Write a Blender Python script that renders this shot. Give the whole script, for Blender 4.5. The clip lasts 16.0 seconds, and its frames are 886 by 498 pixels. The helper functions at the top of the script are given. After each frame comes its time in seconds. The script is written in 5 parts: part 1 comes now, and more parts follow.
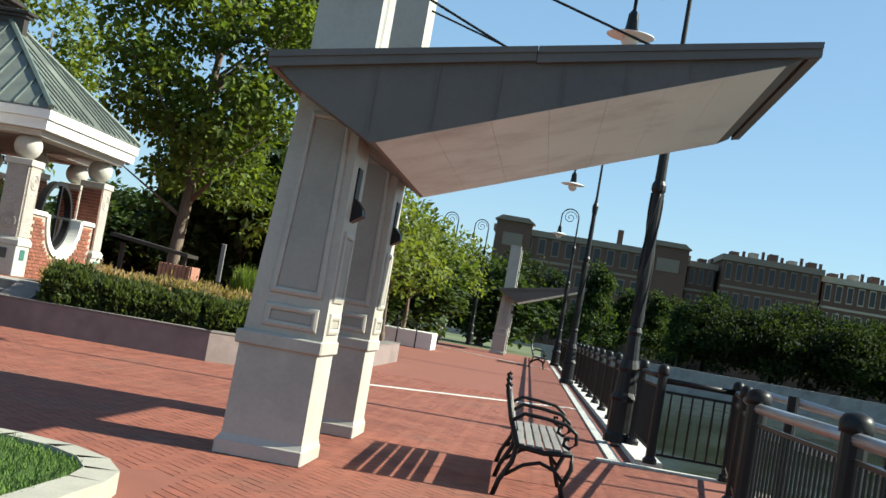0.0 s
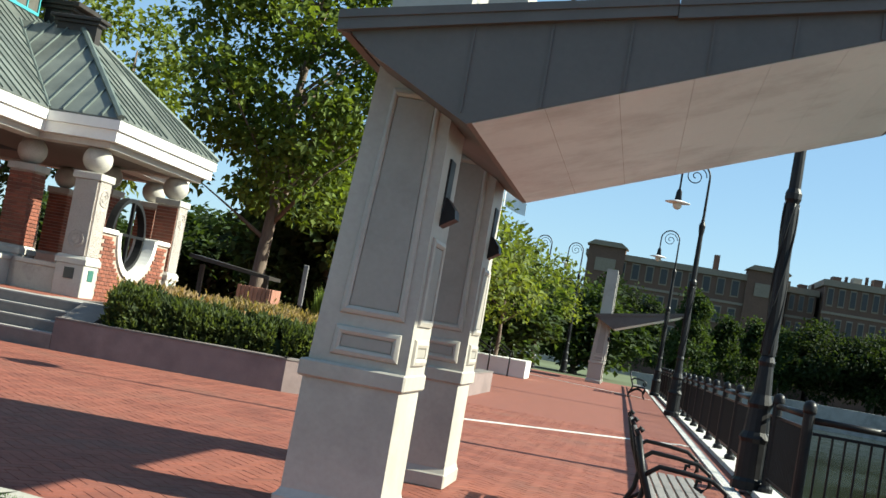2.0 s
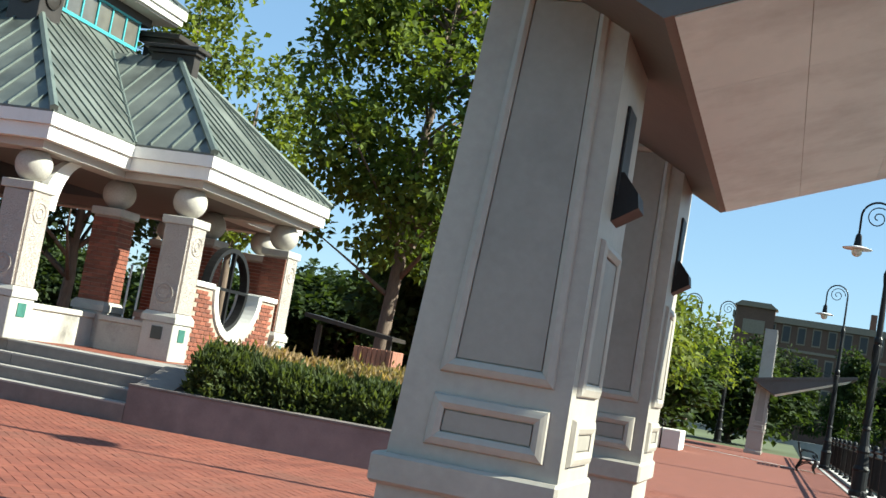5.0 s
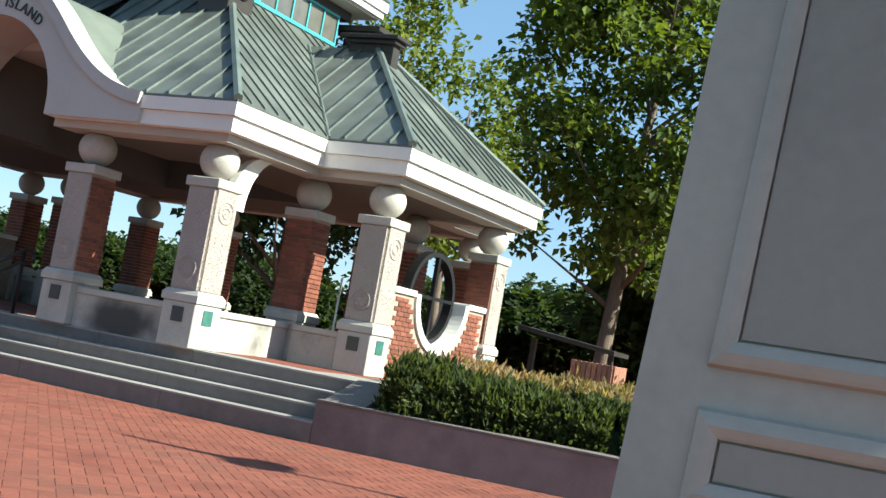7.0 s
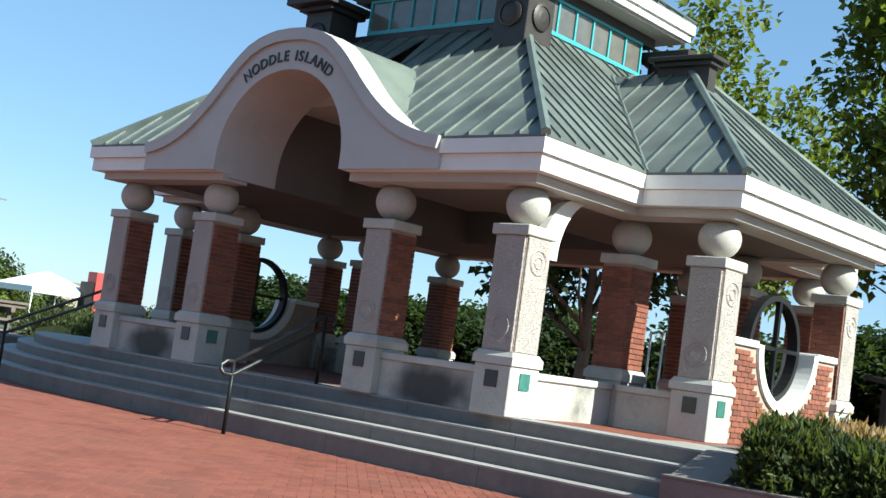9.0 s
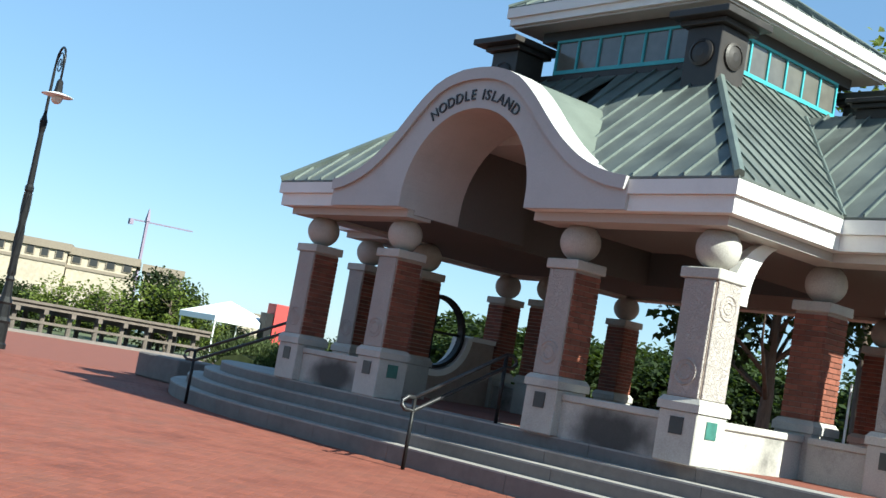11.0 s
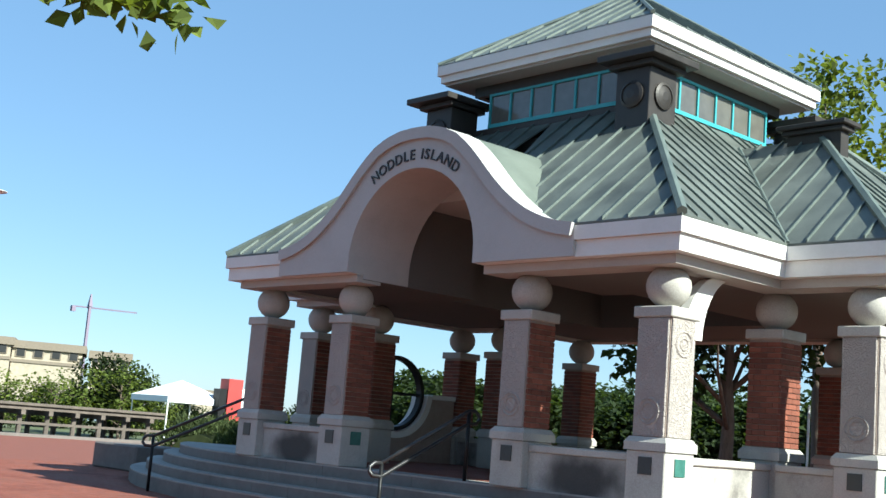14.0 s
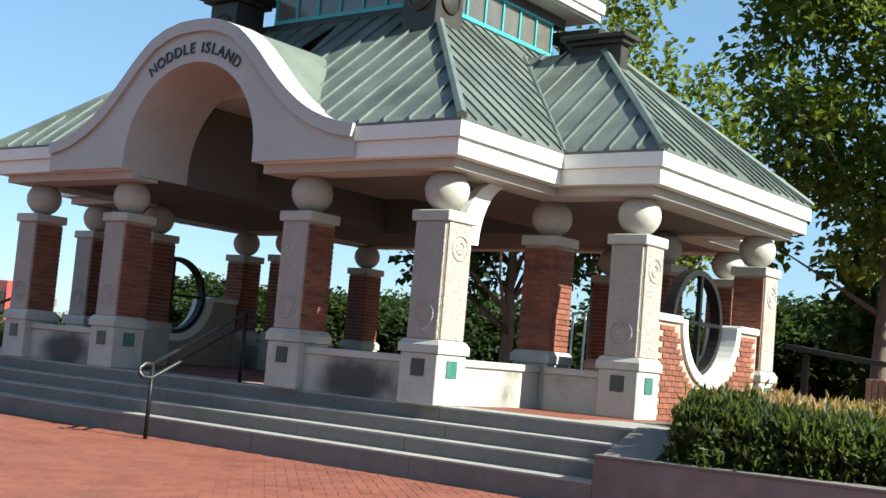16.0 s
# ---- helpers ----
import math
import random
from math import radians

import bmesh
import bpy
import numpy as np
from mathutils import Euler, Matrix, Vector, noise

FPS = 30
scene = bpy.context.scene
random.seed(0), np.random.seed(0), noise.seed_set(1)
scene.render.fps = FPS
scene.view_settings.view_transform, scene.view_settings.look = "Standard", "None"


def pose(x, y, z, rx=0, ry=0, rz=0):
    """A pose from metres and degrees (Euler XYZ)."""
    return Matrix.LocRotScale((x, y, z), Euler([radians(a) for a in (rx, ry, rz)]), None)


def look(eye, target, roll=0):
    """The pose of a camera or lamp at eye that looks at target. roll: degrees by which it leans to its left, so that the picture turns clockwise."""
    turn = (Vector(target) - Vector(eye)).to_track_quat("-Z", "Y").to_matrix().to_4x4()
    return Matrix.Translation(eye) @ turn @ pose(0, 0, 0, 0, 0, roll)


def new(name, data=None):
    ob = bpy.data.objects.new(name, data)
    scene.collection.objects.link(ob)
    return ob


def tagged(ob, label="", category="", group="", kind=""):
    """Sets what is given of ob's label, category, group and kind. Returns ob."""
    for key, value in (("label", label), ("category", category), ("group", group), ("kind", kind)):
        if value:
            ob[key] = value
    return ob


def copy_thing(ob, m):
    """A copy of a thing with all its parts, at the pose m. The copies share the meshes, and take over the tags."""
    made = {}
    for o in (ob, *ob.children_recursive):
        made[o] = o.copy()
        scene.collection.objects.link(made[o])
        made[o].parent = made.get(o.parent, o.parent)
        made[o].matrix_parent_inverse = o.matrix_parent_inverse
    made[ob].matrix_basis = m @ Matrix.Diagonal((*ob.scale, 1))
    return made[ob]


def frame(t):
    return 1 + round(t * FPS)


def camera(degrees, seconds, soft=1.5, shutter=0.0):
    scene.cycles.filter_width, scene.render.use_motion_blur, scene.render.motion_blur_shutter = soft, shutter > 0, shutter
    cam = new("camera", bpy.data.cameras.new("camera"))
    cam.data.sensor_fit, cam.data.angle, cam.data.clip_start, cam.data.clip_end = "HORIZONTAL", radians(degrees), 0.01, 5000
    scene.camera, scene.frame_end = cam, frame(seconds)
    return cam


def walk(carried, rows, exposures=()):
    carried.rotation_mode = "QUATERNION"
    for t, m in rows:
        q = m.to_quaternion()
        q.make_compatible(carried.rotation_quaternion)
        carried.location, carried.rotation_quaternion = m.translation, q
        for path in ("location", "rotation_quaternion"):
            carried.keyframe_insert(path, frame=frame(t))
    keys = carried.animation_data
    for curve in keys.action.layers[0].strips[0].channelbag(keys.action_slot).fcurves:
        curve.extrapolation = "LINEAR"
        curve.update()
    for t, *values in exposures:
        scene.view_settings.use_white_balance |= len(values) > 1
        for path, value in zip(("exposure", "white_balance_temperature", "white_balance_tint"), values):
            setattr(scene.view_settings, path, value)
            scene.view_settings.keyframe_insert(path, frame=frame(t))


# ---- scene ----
cam = camera(40.12, 16.0)
PATH = [
    (0.0, 0.171, -0.092, 1.325, 4.81, 3.14, -9.89),
    (0.5, 0.109, 0.366, 1.297, 6.18, 3.01, -10.96),
    (1.0, 0.010, 0.871, 1.318, 5.75, 3.35, -9.13),
    (1.5, -0.023, 1.401, 1.339, 6.12, 3.57, -8.35),
    (2.0, -0.128, 1.772, 1.303, 9.11, 3.64, -10.06),
    (2.5, -0.268, 2.334, 1.292, 10.42, 3.80, -9.46),
    (3.0, -0.339, 2.876, 1.315, 12.96, 3.74, -7.86),
    (3.5, -0.511, 3.345, 1.298, 15.86, 3.93, -8.90),
    (3.7, -0.577, 3.607, 1.308, 15.19, 4.98, -9.49),
    (5.8, -0.960, 5.654, 1.238, 17.49, 5.47, -10.29),
    (6.0, -1.043, 5.859, 1.208, 18.60, 5.28, -10.67),
    (6.5, -1.254, 6.395, 1.216, 23.65, 4.89, -11.25),
    (7.0, -1.397, 6.866, 1.228, 26.26, 4.70, -9.90),
    (7.5, -1.749, 7.426, 1.187, 34.64, 4.02, -10.06),
    (8.0, -2.204, 7.613, 1.153, 36.43, 4.39, -9.40),
    (8.5, -2.448, 8.096, 1.192, 38.54, 4.95, -6.14),
    (9.0, -2.725, 8.189, 1.223, 40.14, 5.19, -7.86),
    (9.5, -2.905, 8.226, 1.221, 42.12, 5.74, -7.66),
    (9.7, -2.926, 8.301, 1.234, 44.39, 5.98, -7.75),
    (11.8, -2.887, 8.067, 1.196, 48.32, 5.77, -10.18),
    (12.0, -2.911, 8.098, 1.192, 47.48, 5.84, -9.88),
    (12.5, -2.920, 8.061, 1.181, 46.65, 5.89, -9.77),
    (13.0, -2.916, 8.087, 1.206, 46.65, 5.72, -9.18),
    (13.5, -2.919, 8.153, 1.220, 46.93, 5.72, -7.93),
    (14.0, -2.936, 8.079, 1.255, 46.16, 8.66, -4.58),
    (14.5, -2.894, 8.157, 1.258, 44.21, 9.01, -3.52),
    (15.0, -2.863, 8.289, 1.306, 42.62, 8.14, -3.88),
    (15.5, -2.867, 8.310, 1.268, 40.33, 7.30, -4.64),
    (16.0, -2.880, 8.334, 1.217, 36.49, 5.11, -4.89),
]
walk(cam, [(t, pose(x, y, z, 90 + pitch, roll, yaw)) for t, x, y, z, yaw, pitch, roll in PATH],
     [(0.0, 1.33, 6700, -3), (1.5, 1.34, 6700, -3), (3.0, 1.45, 6600, -3), (6.5, 1.43, 6550, -3), (8.0, 1.36, 6250, -3),
      (9.5, 1.29, 6120, -3), (12.0, 1.33, 6200, -3), (14.5, 1.29, 6060, -3), (15.2, 1.30, 6150, -3), (16.0, 1.39, 6500, -3)])

# ---- world, sun ----
SUN_TO = Vector((0.993, 0.12, 0.0)).normalized()
SUN_ELEV = radians(35)
world = bpy.data.worlds.new("world")
scene.world = world
world.use_nodes = True
wn = world.node_tree.nodes
sky = wn.new("ShaderNodeTexSky")
sky.sky_type = 'NISHITA'
sky.sun_disc = False
sky.sun_elevation = SUN_ELEV
sky.sun_rotation = math.atan2(SUN_TO.x, SUN_TO.y)
sky.air_density, sky.dust_density, sky.ozone_density = 1.0, 0.7, 2.0
sky.altitude = 900
wn["Background"].inputs[1].default_value = 0.064
haze = wn.new("ShaderNodeMix")
haze.data_type = 'RGBA'
haze.inputs[0].default_value = 0.42
haze.inputs[7].default_value = (2.2, 3.8, 6.6, 1)
world.node_tree.links.new(sky.outputs[0], haze.inputs[6])
world.node_tree.links.new(haze.outputs[2], wn["Background"].inputs[0])
sun = new("sun", bpy.data.lights.new("sun", 'SUN'))
sun.data.energy, sun.data.angle, sun.data.color = 5.0, radians(0.5), (1.0, 0.955, 0.875)
SUN_VEC = Vector((SUN_TO.x * math.cos(SUN_ELEV), SUN_TO.y * math.cos(SUN_ELEV), math.sin(SUN_ELEV)))
sun.matrix_basis = look(SUN_VEC * 60, (0, 0, 0))


# ---- materials ----


def material(name, base, rough=0.8, metal=0.0, var=0.25, scale=6.0, fine=60.0, bump=0.15, second=None, spec=0.5, stains=0.0, stain_scale=0.7, obj_random=0.0, stretch=(1, 1, 1), island=0.0, grain=0.3):
    """A surface with two scales of variation in colour, uneven gloss and a fine relief."""
    m = bpy.data.materials.new(name)
    m.use_nodes = True
    nt = m.node_tree
    n, l = nt.nodes, nt.links
    bsdf = n["Principled BSDF"]
    bsdf.inputs["Roughness"].default_value = rough
    bsdf.inputs["Metallic"].default_value = metal
    bsdf.inputs["Specular IOR Level"].default_value = spec
    geo = n.new("ShaderNodeNewGeometry")
    mp = n.new("ShaderNodeMapping")
    mp.inputs["Scale"].default_value = stretch
    l.new(geo.outputs["Position"], mp.inputs[0])
    big = n.new("ShaderNodeTexNoise")
    big.inputs["Scale"].default_value = scale
    big.inputs["Detail"].default_value = 5
    small = n.new("ShaderNodeTexNoise")
    small.inputs["Scale"].default_value = fine
    small.inputs["Detail"].default_value = 3
    l.new(mp.outputs[0], big.inputs["Vector"])
    l.new(mp.outputs[0], small.inputs["Vector"])
    ramp = n.new("ShaderNodeValToRGB")
    ramp.color_ramp.elements[0].position, ramp.color_ramp.elements[1].position = 0.3, 0.72
    second = second or tuple(c * (1 - var) for c in base)
    ramp.color_ramp.elements[0].color = (*second, 1)
    ramp.color_ramp.elements[1].color = (*base, 1)
    l.new(big.outputs["Fac"], ramp.inputs[0])
    mix = n.new("ShaderNodeMix")
    mix.data_type, mix.blend_type = 'RGBA', 'OVERLAY'
    mix.inputs[0].default_value = grain
    l.new(ramp.outputs[0], mix.inputs[6])
    l.new(small.outputs["Fac"], mix.inputs[7])
    out = mix.outputs[2]
    if stains:
        st = n.new("ShaderNodeTexNoise")
        st.inputs["Scale"].default_value = stain_scale
        st.inputs["Detail"].default_value = 8
        st.inputs["Roughness"].default_value = 0.65
        l.new(geo.outputs["Position"], st.inputs["Vector"])
        r2 = n.new("ShaderNodeMapRange")
        r2.inputs[1].default_value, r2.inputs[2].default_value = 0.48, 0.68
        r2.inputs[3].default_value, r2.inputs[4].default_value = 1.0, 1.0 - stains
        l.new(st.outputs["Fac"], r2.inputs[0])
        mul = n.new("ShaderNodeMix")
        mul.data_type, mul.blend_type = 'RGBA', 'MULTIPLY'
        mul.inputs[0].default_value = 1.0
        l.new(out, mul.inputs[6])
        l.new(r2.outputs[0], mul.inputs[7])
        out = mul.outputs[2]
    if obj_random or island:
        hsv = n.new("ShaderNodeHueSaturation")
        rng = n.new("ShaderNodeMapRange")
        amount = obj_random or island
        rng.inputs[3].default_value, rng.inputs[4].default_value = 1 - amount, 1 + amount
        if obj_random:
            l.new(n.new("ShaderNodeObjectInfo").outputs["Random"], rng.inputs[0])
        else:
            l.new(geo.outputs["Random Per Island"], rng.inputs[0])
        l.new(rng.outputs[0], hsv.inputs["Value"])
        l.new(out, hsv.inputs["Color"])
        out = hsv.outputs[0]
    l.new(out, bsdf.inputs["Base Color"])
    rr = n.new("ShaderNodeMapRange")
    rr.inputs[3].default_value, rr.inputs[4].default_value = max(0, rough - 0.12), min(1, rough + 0.12)
    l.new(big.outputs["Fac"], rr.inputs[0])
    l.new(rr.outputs[0], bsdf.inputs["Roughness"])
    if bump:
        bp = n.new("ShaderNodeBump")
        bp.inputs["Strength"].default_value = bump
        bp.inputs["Distance"].default_value = 0.02
        l.new(small.outputs["Fac"], bp.inputs["Height"])
        l.new(bp.outputs[0], bsdf.inputs["Normal"])
    return m


M_PAINT = material("painted_metal_cream", (0.40, 0.37, 0.325), 0.5, var=0.10, scale=1.5, fine=30, bump=0.05, stains=0.18, stain_scale=1.6, grain=0.1)
# The cream colour scaled to three quarters, for the panel fields.
M_PAINTD = material("darker_panel_field", (0.30, 0.275, 0.242), 0.5, var=0.10, scale=1.5, fine=30, bump=0.05, stains=0.18, stain_scale=1.6, grain=0.1)
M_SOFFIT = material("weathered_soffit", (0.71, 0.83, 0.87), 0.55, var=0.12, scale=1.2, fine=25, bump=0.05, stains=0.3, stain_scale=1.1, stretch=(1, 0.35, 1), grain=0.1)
M_LEAD = material("grey_cladding", (0.118, 0.107, 0.098), 0.55, var=0.2, scale=1.5, fine=30, bump=0.06, stains=0.25, grain=0.1)
M_BLACKBOX = material("black_plastic", (0.015, 0.015, 0.016), 0.5, var=0.2, bump=0.04, spec=0.25)
M_IRON = material("black_painted_iron", (0.012, 0.012, 0.013), 0.42, 0.0, var=0.3, scale=12, fine=90, bump=0.08, spec=0.22)
M_STEEL = material("stainless_rail", (0.40, 0.41, 0.43), 0.45, 0.8, var=0.15, scale=4, fine=80, bump=0.03)
M_SLAT = material("weathered_grey_slat", (0.20, 0.19, 0.185), 0.7, var=0.25, scale=5, fine=70, stretch=(6, 1, 6), obj_random=0.12)
M_LIMESTONE = material("limestone", (0.44, 0.415, 0.375), 0.85, var=0.14, scale=2.5, fine=70, bump=0.18, stains=0.2, stain_scale=1.3)
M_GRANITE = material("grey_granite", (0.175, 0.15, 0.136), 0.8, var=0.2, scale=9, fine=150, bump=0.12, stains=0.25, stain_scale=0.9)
M_LIMEDIRTY = material("sooty_limestone", (0.44, 0.415, 0.375), 0.85, var=0.14, scale=2.5, fine=70, bump=0.18, stains=0.75, stain_scale=0.8)
M_KERB = material("pale_kerb_granite", (0.52, 0.50, 0.47), 0.8, var=0.15, scale=6, fine=120, bump=0.12, stains=0.15, stain_scale=0.9)
M_LAWNKERB = material("cream_kerb_granite", (0.34, 0.315, 0.265), 0.8, var=0.15, scale=6, fine=120, bump=0.12, stains=0.25, stain_scale=1.5)
M_HANDRAIL = material("dark_steel_tube", (0.03, 0.03, 0.032), 0.36, 0.15, var=0.2, scale=4, fine=80, bump=0.03)
# Treads paler than the risers: the sun on their tops is in the colour.
M_TREAD = material("sunlit_tread_granite", (0.33, 0.305, 0.28), 0.8, var=0.2, scale=6, fine=120, bump=0.12, stains=0.25, stain_scale=0.9)
M_PINKGRAN = material("pink_granite", (0.22, 0.165, 0.155), 0.8, var=0.22, scale=5, fine=120, bump=0.2, stains=0.3, stain_scale=0.8)
M_BRICK = material("red_brick", (0.225, 0.072, 0.043), 0.88, var=0.3, scale=9, fine=110, bump=0.3, obj_random=0.28)
M_MORTAR = material("mortar", (0.36, 0.285, 0.235), 0.95, var=0.15, scale=10, fine=150, bump=0.3)
M_PAVER = material("brick_paver", (0.255, 0.064, 0.036), 0.85, second=(0.160, 0.054, 0.033), scale=0.9, fine=70, bump=0.2, island=0.13, stains=0.5, stain_scale=0.9)
M_PAVERP = material("brick_paver_single", (0.255, 0.064, 0.036), 0.85, second=(0.160, 0.054, 0.033), scale=0.9, fine=70, bump=0.2, obj_random=0.13, stains=0.5, stain_scale=0.9)
M_JOINT = material("paver_joint_sand", (0.20, 0.062, 0.040), 0.95, var=0.2, scale=3, fine=90, bump=0.25)
M_WHITEST = material("white_cast_stone", (0.72, 0.70, 0.665), 0.7, var=0.06, scale=1.5, fine=40, bump=0.06, stains=0.10, stain_scale=1.2, grain=0.1)
M_STUCCO = material("white_stucco", (0.45, 0.435, 0.42), 0.85, var=0.07, scale=1.4, fine=60, bump=0.08, stains=0.12, stain_scale=0.9, grain=0.1)
M_FRIEZE = material("grey_stone_frieze", (0.42, 0.395, 0.365), 0.8, var=0.12, scale=2, fine=60, bump=0.08, grain=0.1)
# Colour set dark to stand for the deep shade inside the pavilion.
M_CEIL = material("shade_dark_interior", (0.125, 0.118, 0.11), 0.85, var=0.08, scale=2, fine=40, bump=0.04, grain=0.1)
M_COPPER = material("verdigris_copper", (0.142, 0.156, 0.138), 0.5, 0.0, second=(0.072, 0.080, 0.070), scale=1.8, fine=35, bump=0.06, stains=0.45, stain_scale=0.8, grain=0.1)
M_COPPERP = material("pale_verdigris", (0.142, 0.164, 0.138), 0.55, 0.0, second=(0.10, 0.118, 0.10), scale=1.2, fine=35, bump=0.05, stains=0.15, grain=0.1)
M_SEAM = material("copper_seam", (0.12, 0.145, 0.13), 0.5, second=(0.07, 0.088, 0.08), scale=3, fine=40, bump=0.05)
M_BRONZE = material("dark_bronze", (0.045, 0.038, 0.034), 0.5, 0.3, var=0.3, scale=4, fine=50, bump=0.06)
M_TEAL = material("teal_window_frame", (0.06, 0.33, 0.36), 0.45, var=0.15, scale=5, fine=60, bump=0.03)
M_GLASS = material("window_glass", (0.13, 0.125, 0.11), 0.10, 0.0, var=0.3, scale=0.8, fine=6, bump=0.0, spec=0.9)
M_SIGN = material("dark_lettering", (0.03, 0.028, 0.03), 0.5, var=0.1, bump=0.0)
M_PLAQUE = material("dark_plaque", (0.03, 0.035, 0.035), 0.4, var=0.3, scale=12, bump=0.05)
M_PLAQUEG = material("green_plaque", (0.05, 0.16, 0.13), 0.4, var=0.3, scale=12, bump=0.05)
M_BARK = material("bark", (0.17, 0.125, 0.095), 0.95, var=0.45, scale=7, fine=40, bump=0.5, stretch=(3, 3, 0.6))


def leafy(name, base, second, scale=0.9):
    """Leaves: a dull surface that lets some sun through."""
    m = material(name, base, 0.75, second=second, scale=scale, fine=9, bump=0.0, island=0.4, spec=0.25)
    n, l = m.node_tree.nodes, m.node_tree.links
    p = n["Principled BSDF"]
    tr = n.new("ShaderNodeBsdfTranslucent")
    mx = n.new("ShaderNodeMixShader")
    mx.inputs[0].default_value = 0.45
    tint = n.new("ShaderNodeMix")
    tint.data_type, tint.blend_type = 'RGBA', 'MULTIPLY'
    tint.inputs[0].default_value = 1.0
    tint.inputs[7].default_value = (1.35, 1.32, 0.5, 1)
    l.new(p.inputs["Base Color"].links[0].from_socket, tint.inputs[6])
    l.new(tint.outputs[2], tr.inputs["Color"])
    l.new(p.outputs[0], mx.inputs[1])
    l.new(tr.outputs[0], mx.inputs[2])
    l.new(mx.outputs[0], n["Material Output"].inputs["Surface"])
    return m


M_LEAF = leafy("leaves", (0.160, 0.205, 0.042), (0.048, 0.078, 0.018))
M_LEAFD = leafy("dark_leaves", (0.052, 0.078, 0.026), (0.02, 0.034, 0.012), 0.6)
M_LEAFY = leafy("yellow_green_leaves", (0.165, 0.195, 0.045), (0.08, 0.115, 0.026))
M_LEAFX = leafy("deep_green_leaves", (0.036, 0.052, 0.018), (0.014, 0.023, 0.009), 0.4)
M_YEW = leafy("yew_needles", (0.10, 0.125, 0.048), (0.038, 0.054, 0.021), 2.5)
M_HEATH = leafy("dry_groundcover", (0.36, 0.24, 0.15), (0.15, 0.13, 0.055), 2.0)
M_GRASS = material("lawn", (0.10, 0.17, 0.025), 0.9, second=(0.055, 0.11, 0.015), scale=1.5, fine=90, bump=0.5, island=0.3)
M_LAWN = material("lawn_soil_and_thatch", (0.06, 0.10, 0.018), 0.95, second=(0.04, 0.07, 0.012), scale=1.5, fine=90, bump=0.5)
M_SOIL = material("mulch", (0.16, 0.10, 0.065), 0.95, var=0.4, scale=6, fine=90, bump=0.5)
M_GROUND = material("ground_far", (0.10, 0.12, 0.05), 0.95, var=0.4, scale=0.08, fine=3, bump=0.2)
M_CONC = material("quay_concrete", (0.30, 0.29, 0.27), 0.9, var=0.2, scale=1.2, fine=50, bump=0.2, stains=0.35)
M_FARBRICK = material("dark_brown_brickwork", (0.13, 0.074, 0.053), 0.9, var=0.25, scale=0.5, fine=9, bump=0.1)
M_FARSTONE = material("pale_stone_trim", (0.215, 0.175, 0.135), 0.85, var=0.12, scale=0.5, fine=9, bump=0.05)
M_FARWIN = material("far_window_glass", (0.03, 0.03, 0.03), 0.45, var=0.3, scale=0.2, bump=0.0)
M_CREAMWALL = material("cream_facade", (0.40, 0.34, 0.26), 0.9, var=0.10, scale=0.2, fine=3, bump=0.05)
M_TENT = material("white_canvas", (0.85, 0.85, 0.84), 0.7, var=0.05, scale=0.4, fine=5, bump=0.03)
M_RED = material("red_panel", (0.42, 0.05, 0.045), 0.5, var=0.15, scale=1, bump=0.03)
M_TIMBER = material("old_pier_timber", (0.15, 0.12, 0.10), 0.9, var=0.35, scale=3, fine=40, bump=0.3)
M_CRANE = material("crane_steel", (0.20, 0.16, 0.22), 0.6, var=0.1, bump=0.0)
M_GLOBE = material("milky_globe", (0.72, 0.66, 0.55), 0.25, var=0.05, bump=0.0)
M_BOXWOOD = material("red_brown_timber", (0.34, 0.15, 0.10), 0.8, var=0.25, scale=8, fine=60, obj_random=0.15, bump=0.2)
M_WHITEP = material("white_paint", (0.8, 0.8, 0.8), 0.6, var=0.05, bump=0.02)

M_WATER = material("harbour_water", (0.030, 0.036, 0.022), 0.10, var=0.3, scale=0.3, fine=2.5, bump=0.18, spec=0.2)

# the front seat walls carry one broad sooty patch each
M_SOOTWALL = material("soot_marked_limestone", (0.44, 0.415, 0.375), 0.85, var=0.14, scale=2.5, fine=70, bump=0.18, stains=0.3, stain_scale=0.8)
_n, _l = M_SOOTWALL.node_tree.nodes, M_SOOTWALL.node_tree.links
_p = _n["Principled BSDF"]
_t = _n.new("ShaderNodeTexCoord")
_w = _n.new("ShaderNodeTexNoise")
_w.inputs["Scale"].default_value = 3.0
_w.inputs["Detail"].default_value = 5
_o = _n.new("ShaderNodeMapping")
_o.inputs["Location"].default_value = (-1.15, 0.0, -0.42)
_o.inputs["Scale"].default_value = (2.1, 0.0, 1.15)
_d = _n.new("ShaderNodeVectorMath")
_d.operation = 'LENGTH'
_q = _n.new("ShaderNodeMath")
_q.operation = 'MULTIPLY_ADD'
_q.inputs[1].default_value = 0.7
_r = _n.new("ShaderNodeMapRange")
_r.interpolation_type = 'SMOOTHSTEP'
_r.inputs[1].default_value, _r.inputs[2].default_value = 0.78, 1.5
_r.inputs[3].default_value, _r.inputs[4].default_value = 0.14, 1.0
_m = _n.new("ShaderNodeMix")
_m.data_type, _m.blend_type = 'RGBA', 'MULTIPLY'
_m.inputs[0].default_value = 1.0
_l.new(_t.outputs["Generated"], _o.inputs[0])
_l.new(_t.outputs["Object"], _w.inputs["Vector"])
_l.new(_o.outputs[0], _d.inputs[0])
_l.new(_w.outputs["Fac"], _q.inputs[0])
_l.new(_d.outputs["Value"], _q.inputs[2])
_l.new(_q.outputs[0], _r.inputs[0])
_l.new(_p.inputs["Base Color"].links[0].from_socket, _m.inputs[6])
_l.new(_r.outputs[0], _m.inputs[7])
